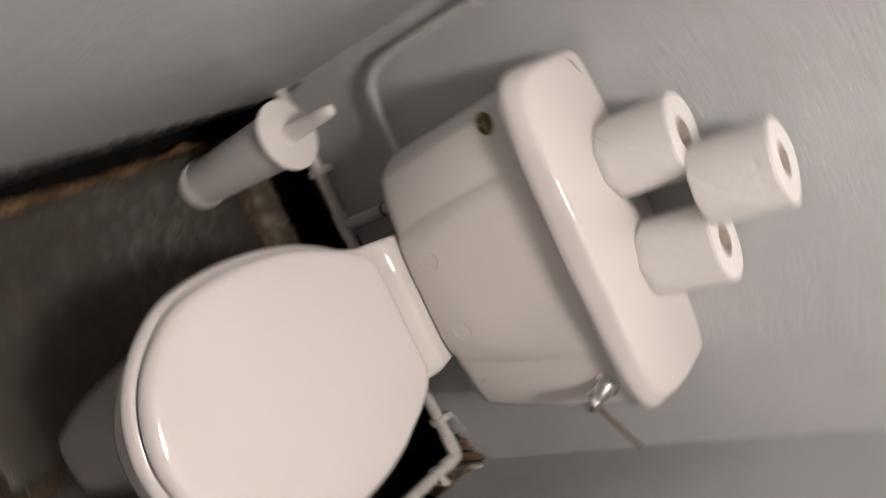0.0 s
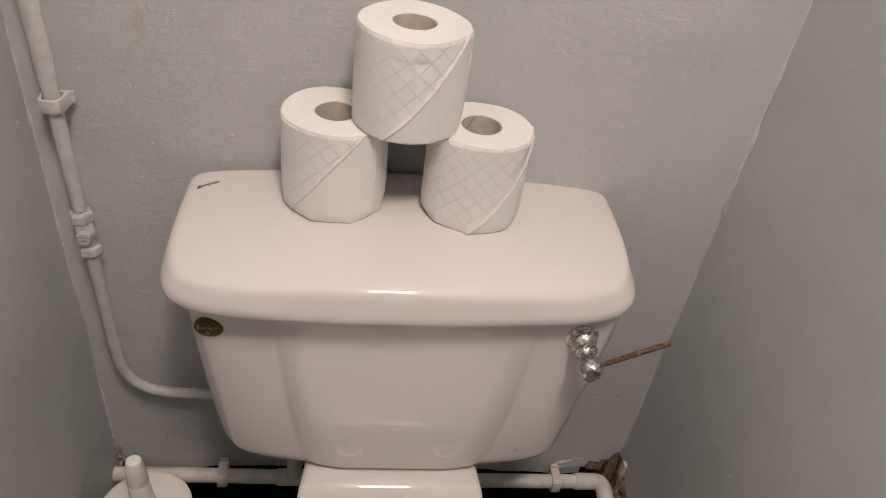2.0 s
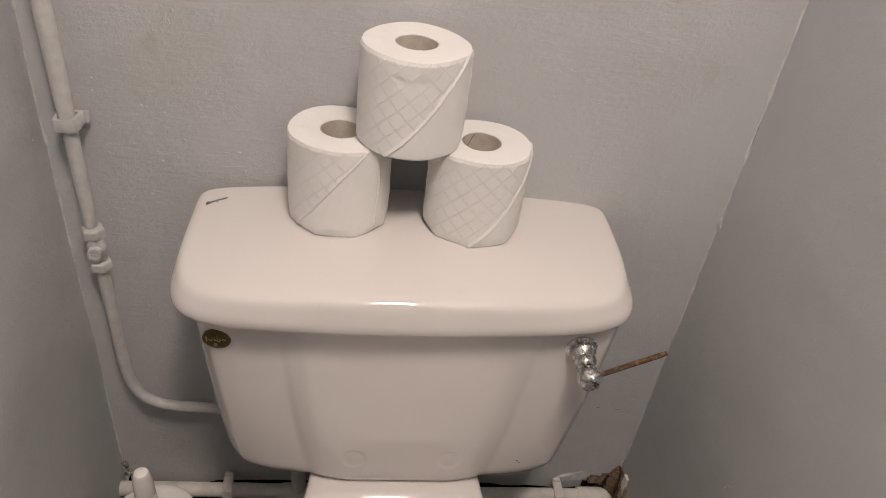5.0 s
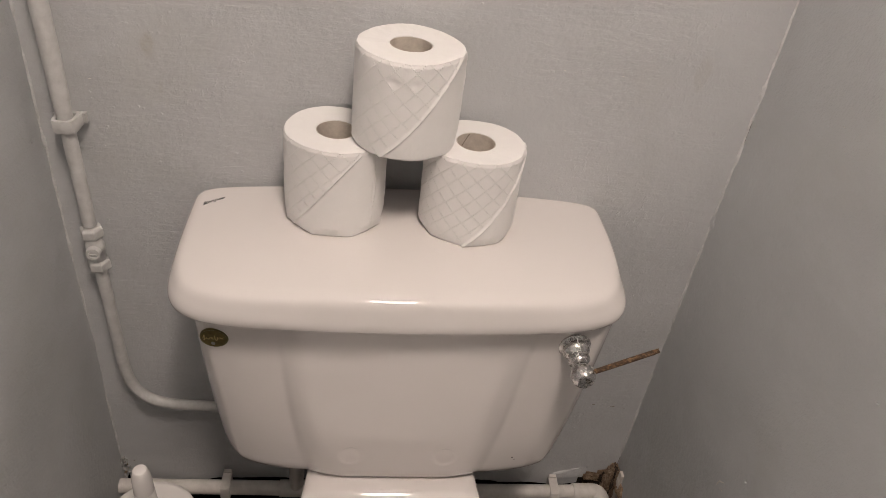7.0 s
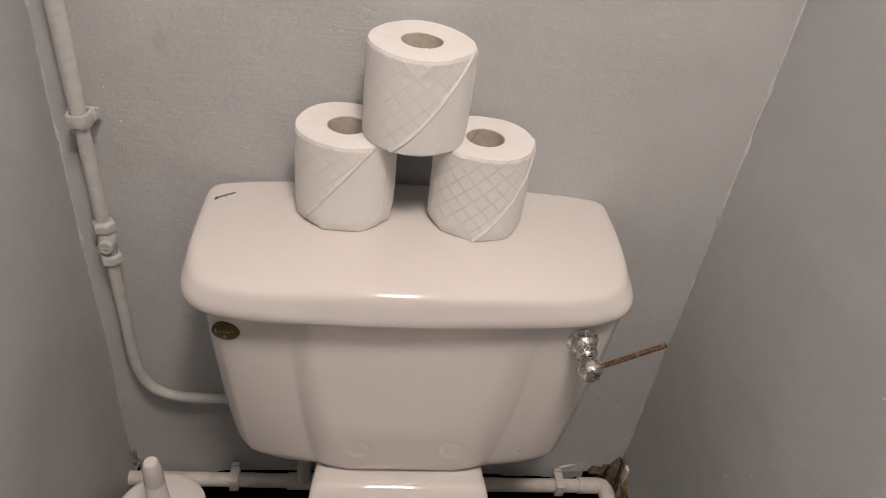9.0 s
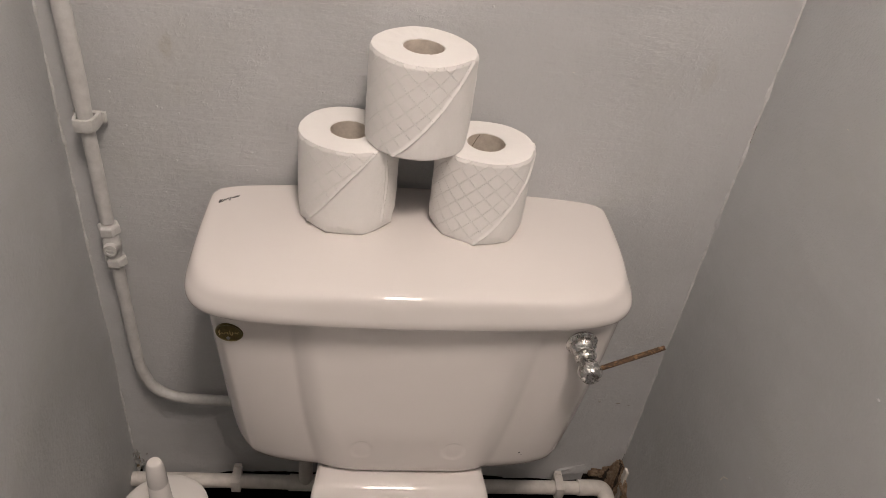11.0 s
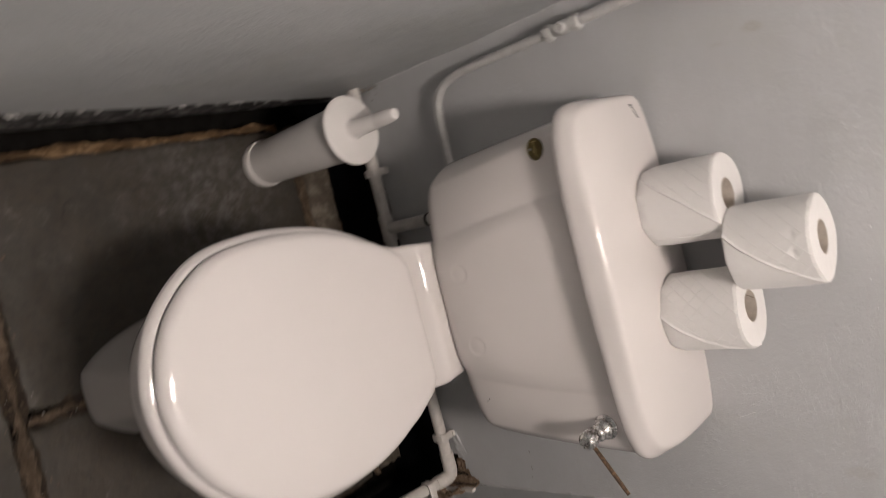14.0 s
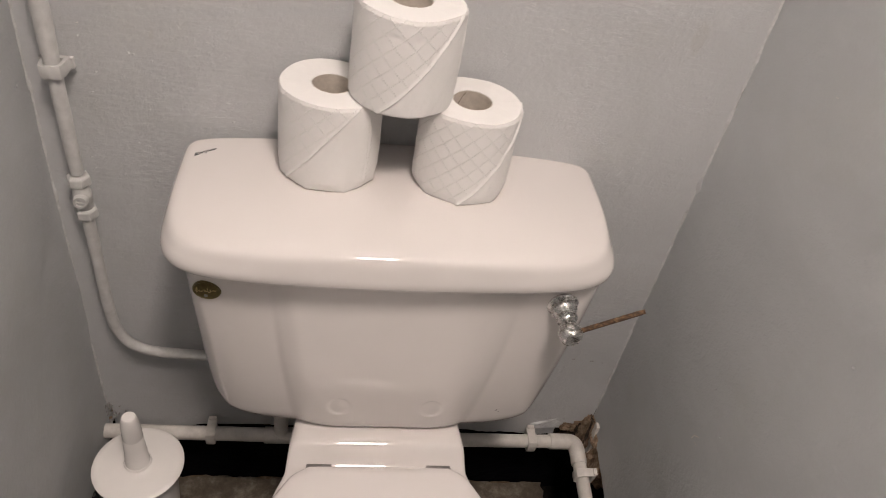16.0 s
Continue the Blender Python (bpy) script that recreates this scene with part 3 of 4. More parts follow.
for k in range(11):
    x = 0.3985 + 0.0026 * k
    top = (0.205, 0.215, 0.223, 0.228, 0.231, 0.233, 0.232, 0.230, 0.228, 0.222, 0.216)[k]
    y = 0.008 - 0.0034 * k
    splinter("lath", (x - 0.0017, y - 0.008, 0.150 - 0.003 * k), (x + 0.0021, y + 0.012, top), 20.0 + k * 3, RUBBLE if k % 5 else RUBBLEDARK, corner, 2, 0.0026)
rubble("rubble_left", -0.438, 0.020, 0.192, 0.018, 0.018, 0.024, 5.0, "crumbling brown rubble bared at the wall corner", RUBBLE)
rubble("rubble_side", 0.440, -0.04, 0.17, 0.026, 0.055, 0.07, 9.0, "crumbling brown rubble behind the pipe", RUBBLE)

bm = bmesh.new()
rng = random.Random(12)
for k in range(34):
    at = Vector((LEFT + abs(rng.gauss(0.004, 0.007)), -abs(rng.gauss(0.002, 0.004)), 0.212 + rng.gauss(0, 0.014)))
    r = rng.uniform(0.0015, 0.0050)
    m = Matrix.Translation(at) @ Euler((rng.random() * 6, rng.random() * 6, rng.random() * 6)).to_matrix().to_4x4() @ Matrix.Diagonal((r * 1.3, r * 0.8, r * 0.35, 1))
    bmesh.ops.create_icosphere(bm, subdivisions=1, radius=1, matrix=m)
tagged(part("trim_corner_chips", bm, FLECK, smooth=False), "broken white and grey plaster chips in the corner", "trim", kind="stuff")

# chipped raw edge of plaster beside the broken corner
bm = bmesh.new()
for k, (y0, y1, z0, z1) in enumerate(((-0.038, -0.029, 0.158, 0.192), (-0.037, -0.027, 0.186, 0.218), (-0.034, -0.023, 0.210, 0.238))):
    b2 = bmesh.new()
    box(b2, (RIGHT - 0.0042, y0, z0), (RIGHT + 0.012, y1, z1))
    bmesh.ops.subdivide_edges(b2, edges=b2.edges, cuts=5, use_grid_fill=True)
    for v in b2.verts:
        v.co += 0.0022 * Vector((0.3 * fbm(v.co * 90), fbm(v.co * 90 + Vector((7, 0, 0))), fbm(v.co * 90 + Vector((0, 7, 0)))))
    tmp = bpy.data.meshes.new("chip")
    b2.to_mesh(tmp)
    b2.free()
    bm.from_mesh(tmp)
    bpy.data.meshes.remove(tmp)
tagged(part("trim_chip", bm, RAWPLASTER), "raw white chipped plaster edge", "trim", kind="structure")
# loose flap of paint under the back clip
bm = bmesh.new()
cols = []
for i in range(25):
    u = i / 24
    x = 0.302 + 0.062 * u
    cols.append([bm.verts.new((x, -0.001 - 0.0035 * math.sin(w * 2.6) * (0.6 + 0.4 * math.sin(u * 5)) - 0.003 * fbm((x * 60, w * 3, 1.0)), 0.205 + 0.018 * u - w * (0.020 + 0.016 * u * (1 - u)) )) for w in [k / 8 for k in range(9)]])
for a, b in zip(cols, cols[1:]):
    for k in range(8):
        bm.faces.new((a[k], b[k], b[k + 1], a[k + 1]))
rim = bmesh.ops.extrude_face_region(bm, geom=list(bm.faces))
bmesh.ops.translate(bm, verts=[g for g in rim["geom"] if isinstance(g, bmesh.types.BMVert)], vec=(0, 0.0015, 0))
tagged(part("trim_flap", bm, PAINT), "loose curling flap of grey painted plaster", "trim", kind="structure")

# ---- floor ----
floor = thing("floor", "worn dark stone flags with crumbling brown mortar joints", "floor", kind="structure", at=pose(0, 0, FLOOR))


def joint(x):
    """Line of the long joint across the floor."""
    return -0.711 - 0.045 * x


# corners of each flag, left and right along its near and far edge
FLAGS = [((-0.400, -0.015), (-0.700, -0.092), "far"), ((0.007, 0.374), (-0.700, -0.094), "far"), ((-0.400, 0.124), (-2.5, -0.722), "near"), ((0.146, 0.374), (-2.5, -0.722), "near"),
         ((-0.406, -0.05), (-0.070, -0.001), ""), ((-0.03, 0.368), (-0.074, -0.005), "")]


def flag(xs, ys, slant, seed):
    (lo_x, hi_x), (lo_y, hi_y) = xs, ys
    step, rings = 0.010, []
    edge = []
    nx, ny = max(4, int((hi_x - lo_x) / step)), max(4, int((hi_y - lo_y) / step))
    edge += [(lo_x + (hi_x - lo_x) * i / nx, lo_y) for i in range(nx)]
    edge += [(hi_x, lo_y + (hi_y - lo_y) * i / ny) for i in range(ny)]
    edge += [(hi_x - (hi_x - lo_x) * i / nx, hi_y) for i in range(nx)]
    edge += [(lo_x, hi_y - (hi_y - lo_y) * i / ny) for i in range(ny)]
    cx, cy = (lo_x + hi_x) / 2, (lo_y + hi_y) / 2
    hx, hy = (hi_x - lo_x) / 2, (hi_y - lo_y) / 2

    def ring(inset, z, rough):
        r = []
        for x, y in edge:
            k = inset + rough * (0.0035 * fbm((x * 20, y * 20, seed)) + 0.010 * max(0, noise.noise((x * 60, y * 60, seed + 4)) - 0.15) + 0.003 * noise.noise((x * 190, y * 190, seed)))
            dx, dy = (x - cx) / hx, (y - cy) / hy
            along = -0.045 * x * ((y == lo_y and slant == "far") or (y == hi_y and slant == "near"))
            r.append((x - k * (dx if abs(dx) > 0.999 else 0), y + along - k * (dy if abs(dy) > 0.999 else 0), z + 0.0012 * noise.noise((x * 40, y * 40, seed)) * (z < 0.0003)))
        return r
    rings = [ring(0.002, -0.045, 0.4), ring(0.0, -0.012, 1.0), ring(0.0015, -0.003, 1.0), ring(0.005, 0.0, 1.0)]
    for k in (0.96, 0.85, 0.6, 0.3, 0.03):
        rings.append([(cx + (x - cx) * k, cy + (y - cy) * k, 0.0004 + 0.0014 * noise.noise((x * k * 9, y * k * 9, seed))) for x, y, z in rings[3]])
    return loft(rings)


for k, f4 in enumerate(FLAGS):
    part("flagstone", flag(*f4, k * 3.1), SLAB if f4[2] else TANSLAB, floor, "" if f4[2] else "narrow brown-stained stone by the wall")


def mortar_strip(a, b, width, seed, height=0.004, n=None):
    """A crumbly ridge of mortar on the floor from a to b, wider and narrower along its way."""
    a, b = Vector(a), Vector(b)
    d = (b - a).normalized()
    side = Vector((-d.y, d.x))
    n = n or max(6, int((b - a).length / 0.0026))
    bm = bmesh.new()
    cols = []
    for i in range(n + 1):
        p = a + (b - a) * i / n
        row = []
        for k in range(21):
            w = (k / 20 - 0.5) * 2
            q = p + side * (w * width * 0.5 * max(0.15, 0.90 + 1.1 * fbm((p.x * 9, p.y * 9, seed + 3), 3) + 0.35 * fbm((p.x * 45 + w, p.y * 45, seed), 6)) + 0.005 * fbm((p.x * 16, p.y * 16, 2.0)))
            h = height * (1 - w ** 4) * (0.60 + 0.75 * fbm((q.x * 75, q.y * 75, seed), 6)) - 0.008 * (abs(w) > 0.99) - 0.0004
            row.append(bm.verts.new((q.x, q.y, h)))
        cols.append(row)
    for r, s in zip(cols, cols[1:]):
        for k in range(20):
            bm.faces.new((r[k], s[k], s[k + 1], r[k + 1]))
    return bm


MORTAR_LINES = [((-0.40, joint(-0.40)), (0.374, joint(0.374)), 0.022, 0.0085), ((-0.004, -0.70), (-0.004, -0.09), 0.014, 0.004),
                ((0.135, -1.2), (0.135, -0.72), 0.018, 0.006)]
for k, (a, b, w, h) in enumerate(MORTAR_LINES):
    bed = part("joint_dirt", mortar_strip(a, b, w + 0.018, 40 + k * 3.7, 0.0010), STAIN, floor, "dark brown dirt in a floor joint")
    tagged(bed, kind="stuff")
    ob = part("mortar", mortar_strip(a, b, w, k * 5.3, h), MORTAR, floor, "crumbling tan mortar ridge")
    tagged(ob, kind="stuff")
for a, b, w, h in (((-0.407, -1.2), (-0.407, -0.11), 0.017, 0.0030), ((0.371, -0.75), (0.371, -0.13), 0.006, 0.002), ((-0.40, -0.0815), (0.372, -0.0835), 0.015, 0.0022), ((-0.39, -0.007), (-0.07, -0.007), 0.006, 0.0014), ((-0.02, -0.011), (0.30, -0.011), 0.006, 0.0014)):
    ob = part("mortar", mortar_strip(a, b, w, 10.6 + w * 99, h), OCHRE if a[0] == b[0] < 0 else STAIN if a[0] == b[0] else MORTAR, floor, "ochre mortar along the foot of the wall")
    tagged(ob, kind="stuff")
# crumbs beside the joints, brown and pale
for count, mat, big, words, seed in ((260, MORTAR, 0.0040, "loose crumbs of brown mortar", 4), (80, RAWPLASTER, 0.0020, "pale chips along the floor joints", 9)):
    bm = bmesh.new()
    rng = random.Random(seed)
    for k in range(count):
        a, b, w, h = rng.choice(MORTAR_LINES[:1] * 3 + MORTAR_LINES)
        p = Vector(a).lerp(Vector(b), rng.random()) + Vector((rng.gauss(0, w * 0.65), rng.gauss(0, w * 0.65)))
        r = rng.uniform(0.0006, big) * rng.uniform(0.4, 1)
        m = Matrix.Translation((min(0.365, max(-0.40, p.x)), p.y, r * 0.4)) @ Euler((rng.random() * 6, rng.random() * 6, 0)).to_matrix().to_4x4() @ Matrix.Diagonal((r * rng.uniform(0.8, 2.0), r * rng.uniform(0.6, 1.2), r * 0.6, 1))
        bmesh.ops.create_icosphere(bm, subdivisions=1, radius=1, matrix=m)
    crumbs = part("crumbs", bm, mat, floor, words, smooth=False)
    tagged(crumbs, kind="stuff")

# ---- ceiling light ----
lamp = thing("ceiling_light", "flush white rectangular ceiling light, switched on", "ceiling light", at=pose(LAMP_AT[0], LAMP_AT[1], TOP))
bm = bmesh.new()
box(bm, (-LAMP_SIZE[0] / 2 - 0.012, -LAMP_SIZE[1] / 2 - 0.012, -0.034), (LAMP_SIZE[0] / 2 + 0.012, LAMP_SIZE[1] / 2 + 0.012, 0.0), 0.006)
part("housing", bm, PLASTIC, lamp, at=Matrix())
lamp.children[0].matrix_world = pose(LAMP_AT[0], LAMP_AT[1], TOP)
glow = bpy.data.materials.new("lit_diffuser")
glow.use_nodes = True
e = glow.node_tree.nodes.new("ShaderNodeEmission")
e.inputs[0].default_value, e.inputs[1].default_value = (1.0, 0.86, 0.765, 1), LAMP_POWER
glow.node_tree.links.new(e.outputs[0], glow.node_tree.nodes["Material Output"].inputs[0])
bm = bmesh.new()
box(bm, (-LAMP_SIZE[0] / 2, -LAMP_SIZE[1] / 2, -0.042), (LAMP_SIZE[0] / 2, LAMP_SIZE[1] / 2, -0.036))
d = part("diffuser", bm, glow, lamp, "glowing diffuser", smooth=False)


# ---- toilet ----
toilet = thing("toilet", "white china close-coupled toilet with its lid shut", "toilet")
CX = -0.003


def rounded(hw, y0, y1, n, exp, count=72):
    """A plan outline, straight along the wall and bowed to the front."""
    pts = []
    for i in range(count * 2):
        a = math.pi * i / count
        c, s = math.cos(a), math.sin(a)
        x = hw * math.copysign(abs(c) ** (2 / exp), c)
        y = math.copysign(abs(s) ** (2 / (exp if s < 0 else 9)), s)
        mid = y0 + (y1 - y0) * 0.16
        y = mid + y * ((mid - y1) if y < 0 else (y0 - mid))
        pts.append(Vector((x, y, 0)))
    # evenly spaced along the outline
    dense = pts + [pts[0]]
    way = [0]
    for a, b in zip(dense, dense[1:]):
        way.append(way[-1] + (b - a).length)
    even = []
    k = 0
    for i in range(count):
        w = way[-1] * i / count
        while way[k + 1] < w:
            k += 1
        p = dense[k].lerp(dense[k + 1], (w - way[k]) / max(1e-9, way[k + 1] - way[k]))
        even.append((p.x, p.y))
    return even


# cistern: sides taper, soft lower edge, a raised middle panel in front
def cistern_body():
    rings = []
    zs = [0.438, 0.4388, 0.4405, 0.443, 0.446, 0.450, 0.455, 0.460, 0.465] + [0.470 + 0.0011 * k for k in range(60)] + [0.5358 + 0.1872 * k / 60 for k in range(61)]
    for z in zs:
        up = min(1.0, (z - 0.438) / 0.285)
        low = max(0, 1 - (z - 0.438) / 0.03)
        soft = 1 - math.sqrt(max(0, 1 - low * low))
        hw = 0.2385 + 0.0155 * up - 0.030 * soft
        front = -0.188 - 0.004 * math.sin(up * 3.0) + 0.016 * soft
        outer = 0.1050 + 0.0440 * up ** 0.55
        inner = outer - 0.030 - 0.022 * sstep(0.45, 0.12, up)
        facet = 0.196 + 0.034 * up
        ring = []
        for x, y in rounded(hw, -0.008, front, 1, 4.6 + 4.0 * up ** 0.8, 520):
            if y < -0.05:
                off = abs(x + 0.002)
                # flat facet across each front corner
                lean = max(0.0, off - facet)
                y += (0.55 * lean * lean / (lean + 0.003)) * sstep(-0.05, -0.12, y)
                # middle panel, proud of the sides: a crease outside, an easy shoulder inside
                rise = min(1.0, max(0.0, (outer - off) / (outer - inner)))
                y -= (0.0045 + 0.0045 * (1 - up) ** 1.5) * (0.10 * sstep(0.0, 0.30, rise) + 0.90 * math.sin(rise * math.pi / 2)) * sstep(-0.06, -0.15, y)
                for bx in (-0.060, 0.060):
                    r = math.hypot(x - bx, (z - 0.4955) * 0.9)
                    y += 0.0011 * sstep(0.0160, 0.0125, r) - 0.0006 * sstep(0.0120, 0.0, r)
            ring.append((x + 0.0038, y, z))
        rings.append(ring)
    return loft(rings)


cistern = part("cistern", cistern_body(), CHINA, toilet)


def on_cistern(x, z):
    """The front of the cistern at x, z, and its normal."""
    hit, p, nrm, _ = cistern.ray_cast(Vector((x, -1, z)), Vector((0, 1, 0)))
    return p, nrm



def cistern_lid():
    rings = []
    prof = [(-0.012, 0.7268), (-0.004, 0.7240), (0.0, 0.7248), (0.0022, 0.7275), (0.0033, 0.732), (0.0031, 0.738), (0.0019, 0.746), (0.0003, 0.7525), (-0.0016, 0.7580), (-0.0036, 0.7617), (-0.0062, 0.7643), (-0.0096, 0.7658), (-0.015, 0.7667), (-0.024, 0.7672), (-0.036, 0.7675), (-0.05, 0.7676), (-0.065, 0.7677), (-0.08, 0.7677), (-0.10, 0.7678)]
    for k, z, _ in smooth_line([(a, b, 0) for a, b in prof], 0.0012):
        ring = []
        for x, y in rounded(0.2575 + k, min(-0.003, -0.003 + k * 0.10), -0.207 - k * 0.92, 1, 7.5, 200):
            bow = -0.012 * (1 - (x / 0.25) ** 2) * sstep(-0.08, -0.2, y)
            crown = 0.010 * max(0, 1 - (x / 0.25) ** 2) * sstep(0.74, 0.766, z)
            fall = 0.011 * min(1.2, max(0, (-0.10 - y) / 0.107)) ** 2 * sstep(0.733, 0.764, z)
            x *= 1 - (0.028 if x > 0 else 0.012) * sstep(0.735, 0.764, z) * sstep(-0.06, -0.20, y)
            ring.append((x + CX, y + bow + 0.006 * (x / 0.25), z + crown - fall + 0.0015 * max(0, 1 - (x / 0.25) ** 2) * sstep(0.760, 0.735, z)))
        rings.append(ring)
    return loft(rings)


lid = part("cistern_lid", cistern_lid(), CHINA, toilet)

# maker's script on the lid as a plain dark flourish
pts = []
for i in range(161):
    u = i / 160
    tall = 0.0042 * (1 - u) ** 6 + 0.0015 + 0.0012 * abs(math.sin(u * 9.3 + 0.4)) + 0.0030 * math.exp(-((u - 0.55) / 0.05) ** 2)
    pts.append(Vector((-0.2505 + 0.0225 * u + 0.0008 * math.sin(u * 61), -0.049 + 0.0125 * u + 0.80 * tall * math.sin(u * 46 + 2 * math.sin(u * 7)), 0)))
for p in pts:
    p.x += 0.007
    hit, q, _, _ = lid.ray_cast(Vector((p.x, p.y, 1)), Vector((0, 0, -1)))
    p.z = q.z
SCRIPT = tube(pts, lambda u: 0.00040 + 0.00028 * abs(math.sin(u * 19)), 6)
part("maker_mark", SCRIPT, INK, toilet, "small black printed flourish")

# two pits burnt through the glaze low on the cistern
for x, z, r in ((0.156, 0.484, 0.0013), (0.1595, 0.4795, 0.0008)):
    p, nrm = on_cistern(x, z)
    part("glaze_pit", turned([(0.0001, -0.0006), (r, -0.0006), (r, 0.0001), (0.0001, 0.0002)], 10, p, nrm, 0.3), INK, toilet, "tiny dark pit in the glaze")

# oval badge
p, nrm = on_cistern(-0.2125, 0.681)
nrm = (nrm + Vector((0, -1.6, 0.15))).normalized()
badge_at = Matrix.Translation(p) @ nrm.to_track_quat("Z", "Y").to_matrix().to_4x4()
bm = turned([(0.0002, -0.003), (0.9, -0.003), (1.0, 0.0), (0.985, 0.0022), (0.93, 0.0032), (0.86, 0.0024), (0.0002, 0.0030)], 44)
for v in bm.verts:
    v.co = badge_at @ Vector((v.co.x * 0.0162, v.co.y * 0.0125, v.co.z))
badge = part("badge", bm, BADGE, toilet, "dull bronze oval badge")
pts = []
for i in range(121):
    u = i / 120
    tall = 0.0040 * math.exp(-(u / 0.10) ** 2) + 0.0011 + 0.0030 * math.exp(-((u - 0.60) / 0.06) ** 2)
    pts.append(badge_at @ Vector((-0.0120 + 0.0235 * u + 0.0009 * math.sin(u * 50), -0.0012 + 0.0030 * u + tall * math.sin(u * 38 + 1.5 * math.sin(u * 9)), 0.0031)))
part("badge_script", tube(pts, lambda u: 0.00034 + 0.00016 * math.sin(u * 31), 6), GOLD, badge, "worn gilt flourish")
part("badge_mark", turned([(0.0002, 0.0), (0.0022, 0.0), (0.0021, 0.0006), (0.0002, 0.0007)], 16, badge_at @ Vector((-0.001, -0.0072, 0.0027)), badge_at.to_3x3() @ Vector((0, 0, 1))), STEEL, badge, "small pale worn mark")

# lever
base_y = on_cistern(0.196, 0.688)[0].y
reach = -0.222 - base_y
lever = part("flush_lever", turned([(r, -0.010 if h < 0 else h * -reach) for r, h in ((0.0165, -1), (0.0172, 0.0), (0.0190, 0.05), (0.0190, 0.11), (0.0172, 0.16), (0.0150, 0.20), (0.0158, 0.28), (0.0152, 0.36), (0.0118, 0.47), (0.0096, 0.56), (0.0108, 0.62), (0.0128, 0.66), (0.0128, 0.73), (0.0104, 0.78), (0.0086, 0.86), (0.0086, 1.0))], 40, (0.196, base_y + 0.002, 0.689), (0.03, -1, -0.06), 0.02), CHROME, toilet, "worn chrome flush lever with its handle missing")
bm = bmesh.new()
bmesh.ops.create_uvsphere(bm, u_segments=32, v_segments=20, radius=0.0142)
for v in bm.verts:
    f = v.co.copy()
    if f.y < -0.0115:
        f.y = -0.0115 - (f.y + 0.0115) * 0.6
    v.co = Vector((f.x, f.y * 1.06, f.z)) + Vector((0.1975, -0.230, 0.684))
part("ball", bm, CHROME, lever, "worn chrome ball end")
line = [Vector((0.206, -0.230, 0.688)).lerp(Vector((0.2735, -0.232, 0.7275)), i / 240) for i in range(241)]
part("rod", tube(line, lambda u: 0.0030 + 0.00012 * math.sin(u * 260) - 0.0003 * (u > 0.93), 14, 0.05), RUST, lever, "bare rusted threaded rod")

# pan: neck, bowl and foot
def skew(p, share=1.0):
    """The pan sits a little askew: its front end drifts to one side."""
    return Vector((p[0] - 0.026 * share * (max(0, -0.25 - p[1]) / 0.45) ** 2, p[1], p[2]))


HALF = [(0.0, 0.0), (0.092, 0.001), (0.114, 0.015), (0.1315, 0.037), (0.1505, 0.064), (0.1745, 0.119), (0.1875, 0.185), (0.1885, 0.260), (0.172, 0.335), (0.128, 0.394), (0.072, 0.431), (0.0, 0.4465)]


def seat_outline(count=96):
    """Half the seat, from the hinge to the tip: (half width, way from the hinge), evenly spaced."""
    line = smooth_line([(x, s, 0) for x, s in HALF[1:] + [(-x, s) for x, s in HALF[-2:-4:-1]]], 0.003)
    line = [p for i, p in enumerate(line) if p.x > -1e-6 or p.y < 0.2]
    line.append(Vector((0, line[-1].y, 0)))
    line = [Vector((0, 0, 0)), Vector((0.045, 0.0, 0))] + line
    length = [0]
    for a, b in zip(line, line[1:]):
        length.append(length[-1] + (b - a).length)
    half = []
    for i in range(count + 1):
        w = length[-1] * i / count
        k = max(j for j in range(len(length)) if length[j] <= w + 1e-9)
        k = min(k, len(line) - 2)
        u = (w - length[k]) / max(1e-9, length[k + 1] - length[k])
        half.append(line[k].lerp(line[k + 1], u))
    pts = [(p.x, p.y) for p in half] + [(-p.x, p.y) for p in half[-2:0:-1]]
    return pts


OUT = seat_outline()


def inset(pts, d):
    res = []
    n = len(pts)
    for i, (x, y) in enumerate(pts):
        ax, ay = pts[i - 1]
        bx, by = pts[(i + 1) % n]
        tx, ty = bx - ax, by - ay
        m = math.hypot(tx, ty) or 1
        near = d * (0.45 + 0.55 * sstep(0.01, 0.09, y))
        res.append((x - ty / m * near, y + tx / m * near))
    return res


def seat_ring(d, z, share=1.0, y_add=0.0, flat=0.0):
    return [skew((-0.0005 + x, -0.2505 - s + y_add, z), share) for x, s in inset(OUT, d)]




def pan_ring(hw, front, back, z, exp=2.3, chamfer=0.0):
    r = []
    for i in range(96):
        a = 2 * math.pi * i / 96
        c, s = math.cos(a), math.sin(a)
        far = 1 / max(abs(c), abs(s), (abs(c) + abs(s)) * 0.79)
        xx = math.copysign(abs(c) ** (2 / exp), c) * (1 - chamfer) + c * far * chamfer
        yy = math.copysign(abs(s) ** (2 / exp), s) * (1 - chamfer) + s * far * chamfer
        x = hw * xx
        my = (front + back) / 2 + 0.04
        y = my + yy * ((back - my) if yy > 0 else (my - front))
        r.append(skew((x + 0.003, y, z), 0.75 + 0.25 * sstep(0.22, 0.36, z)))
    return r


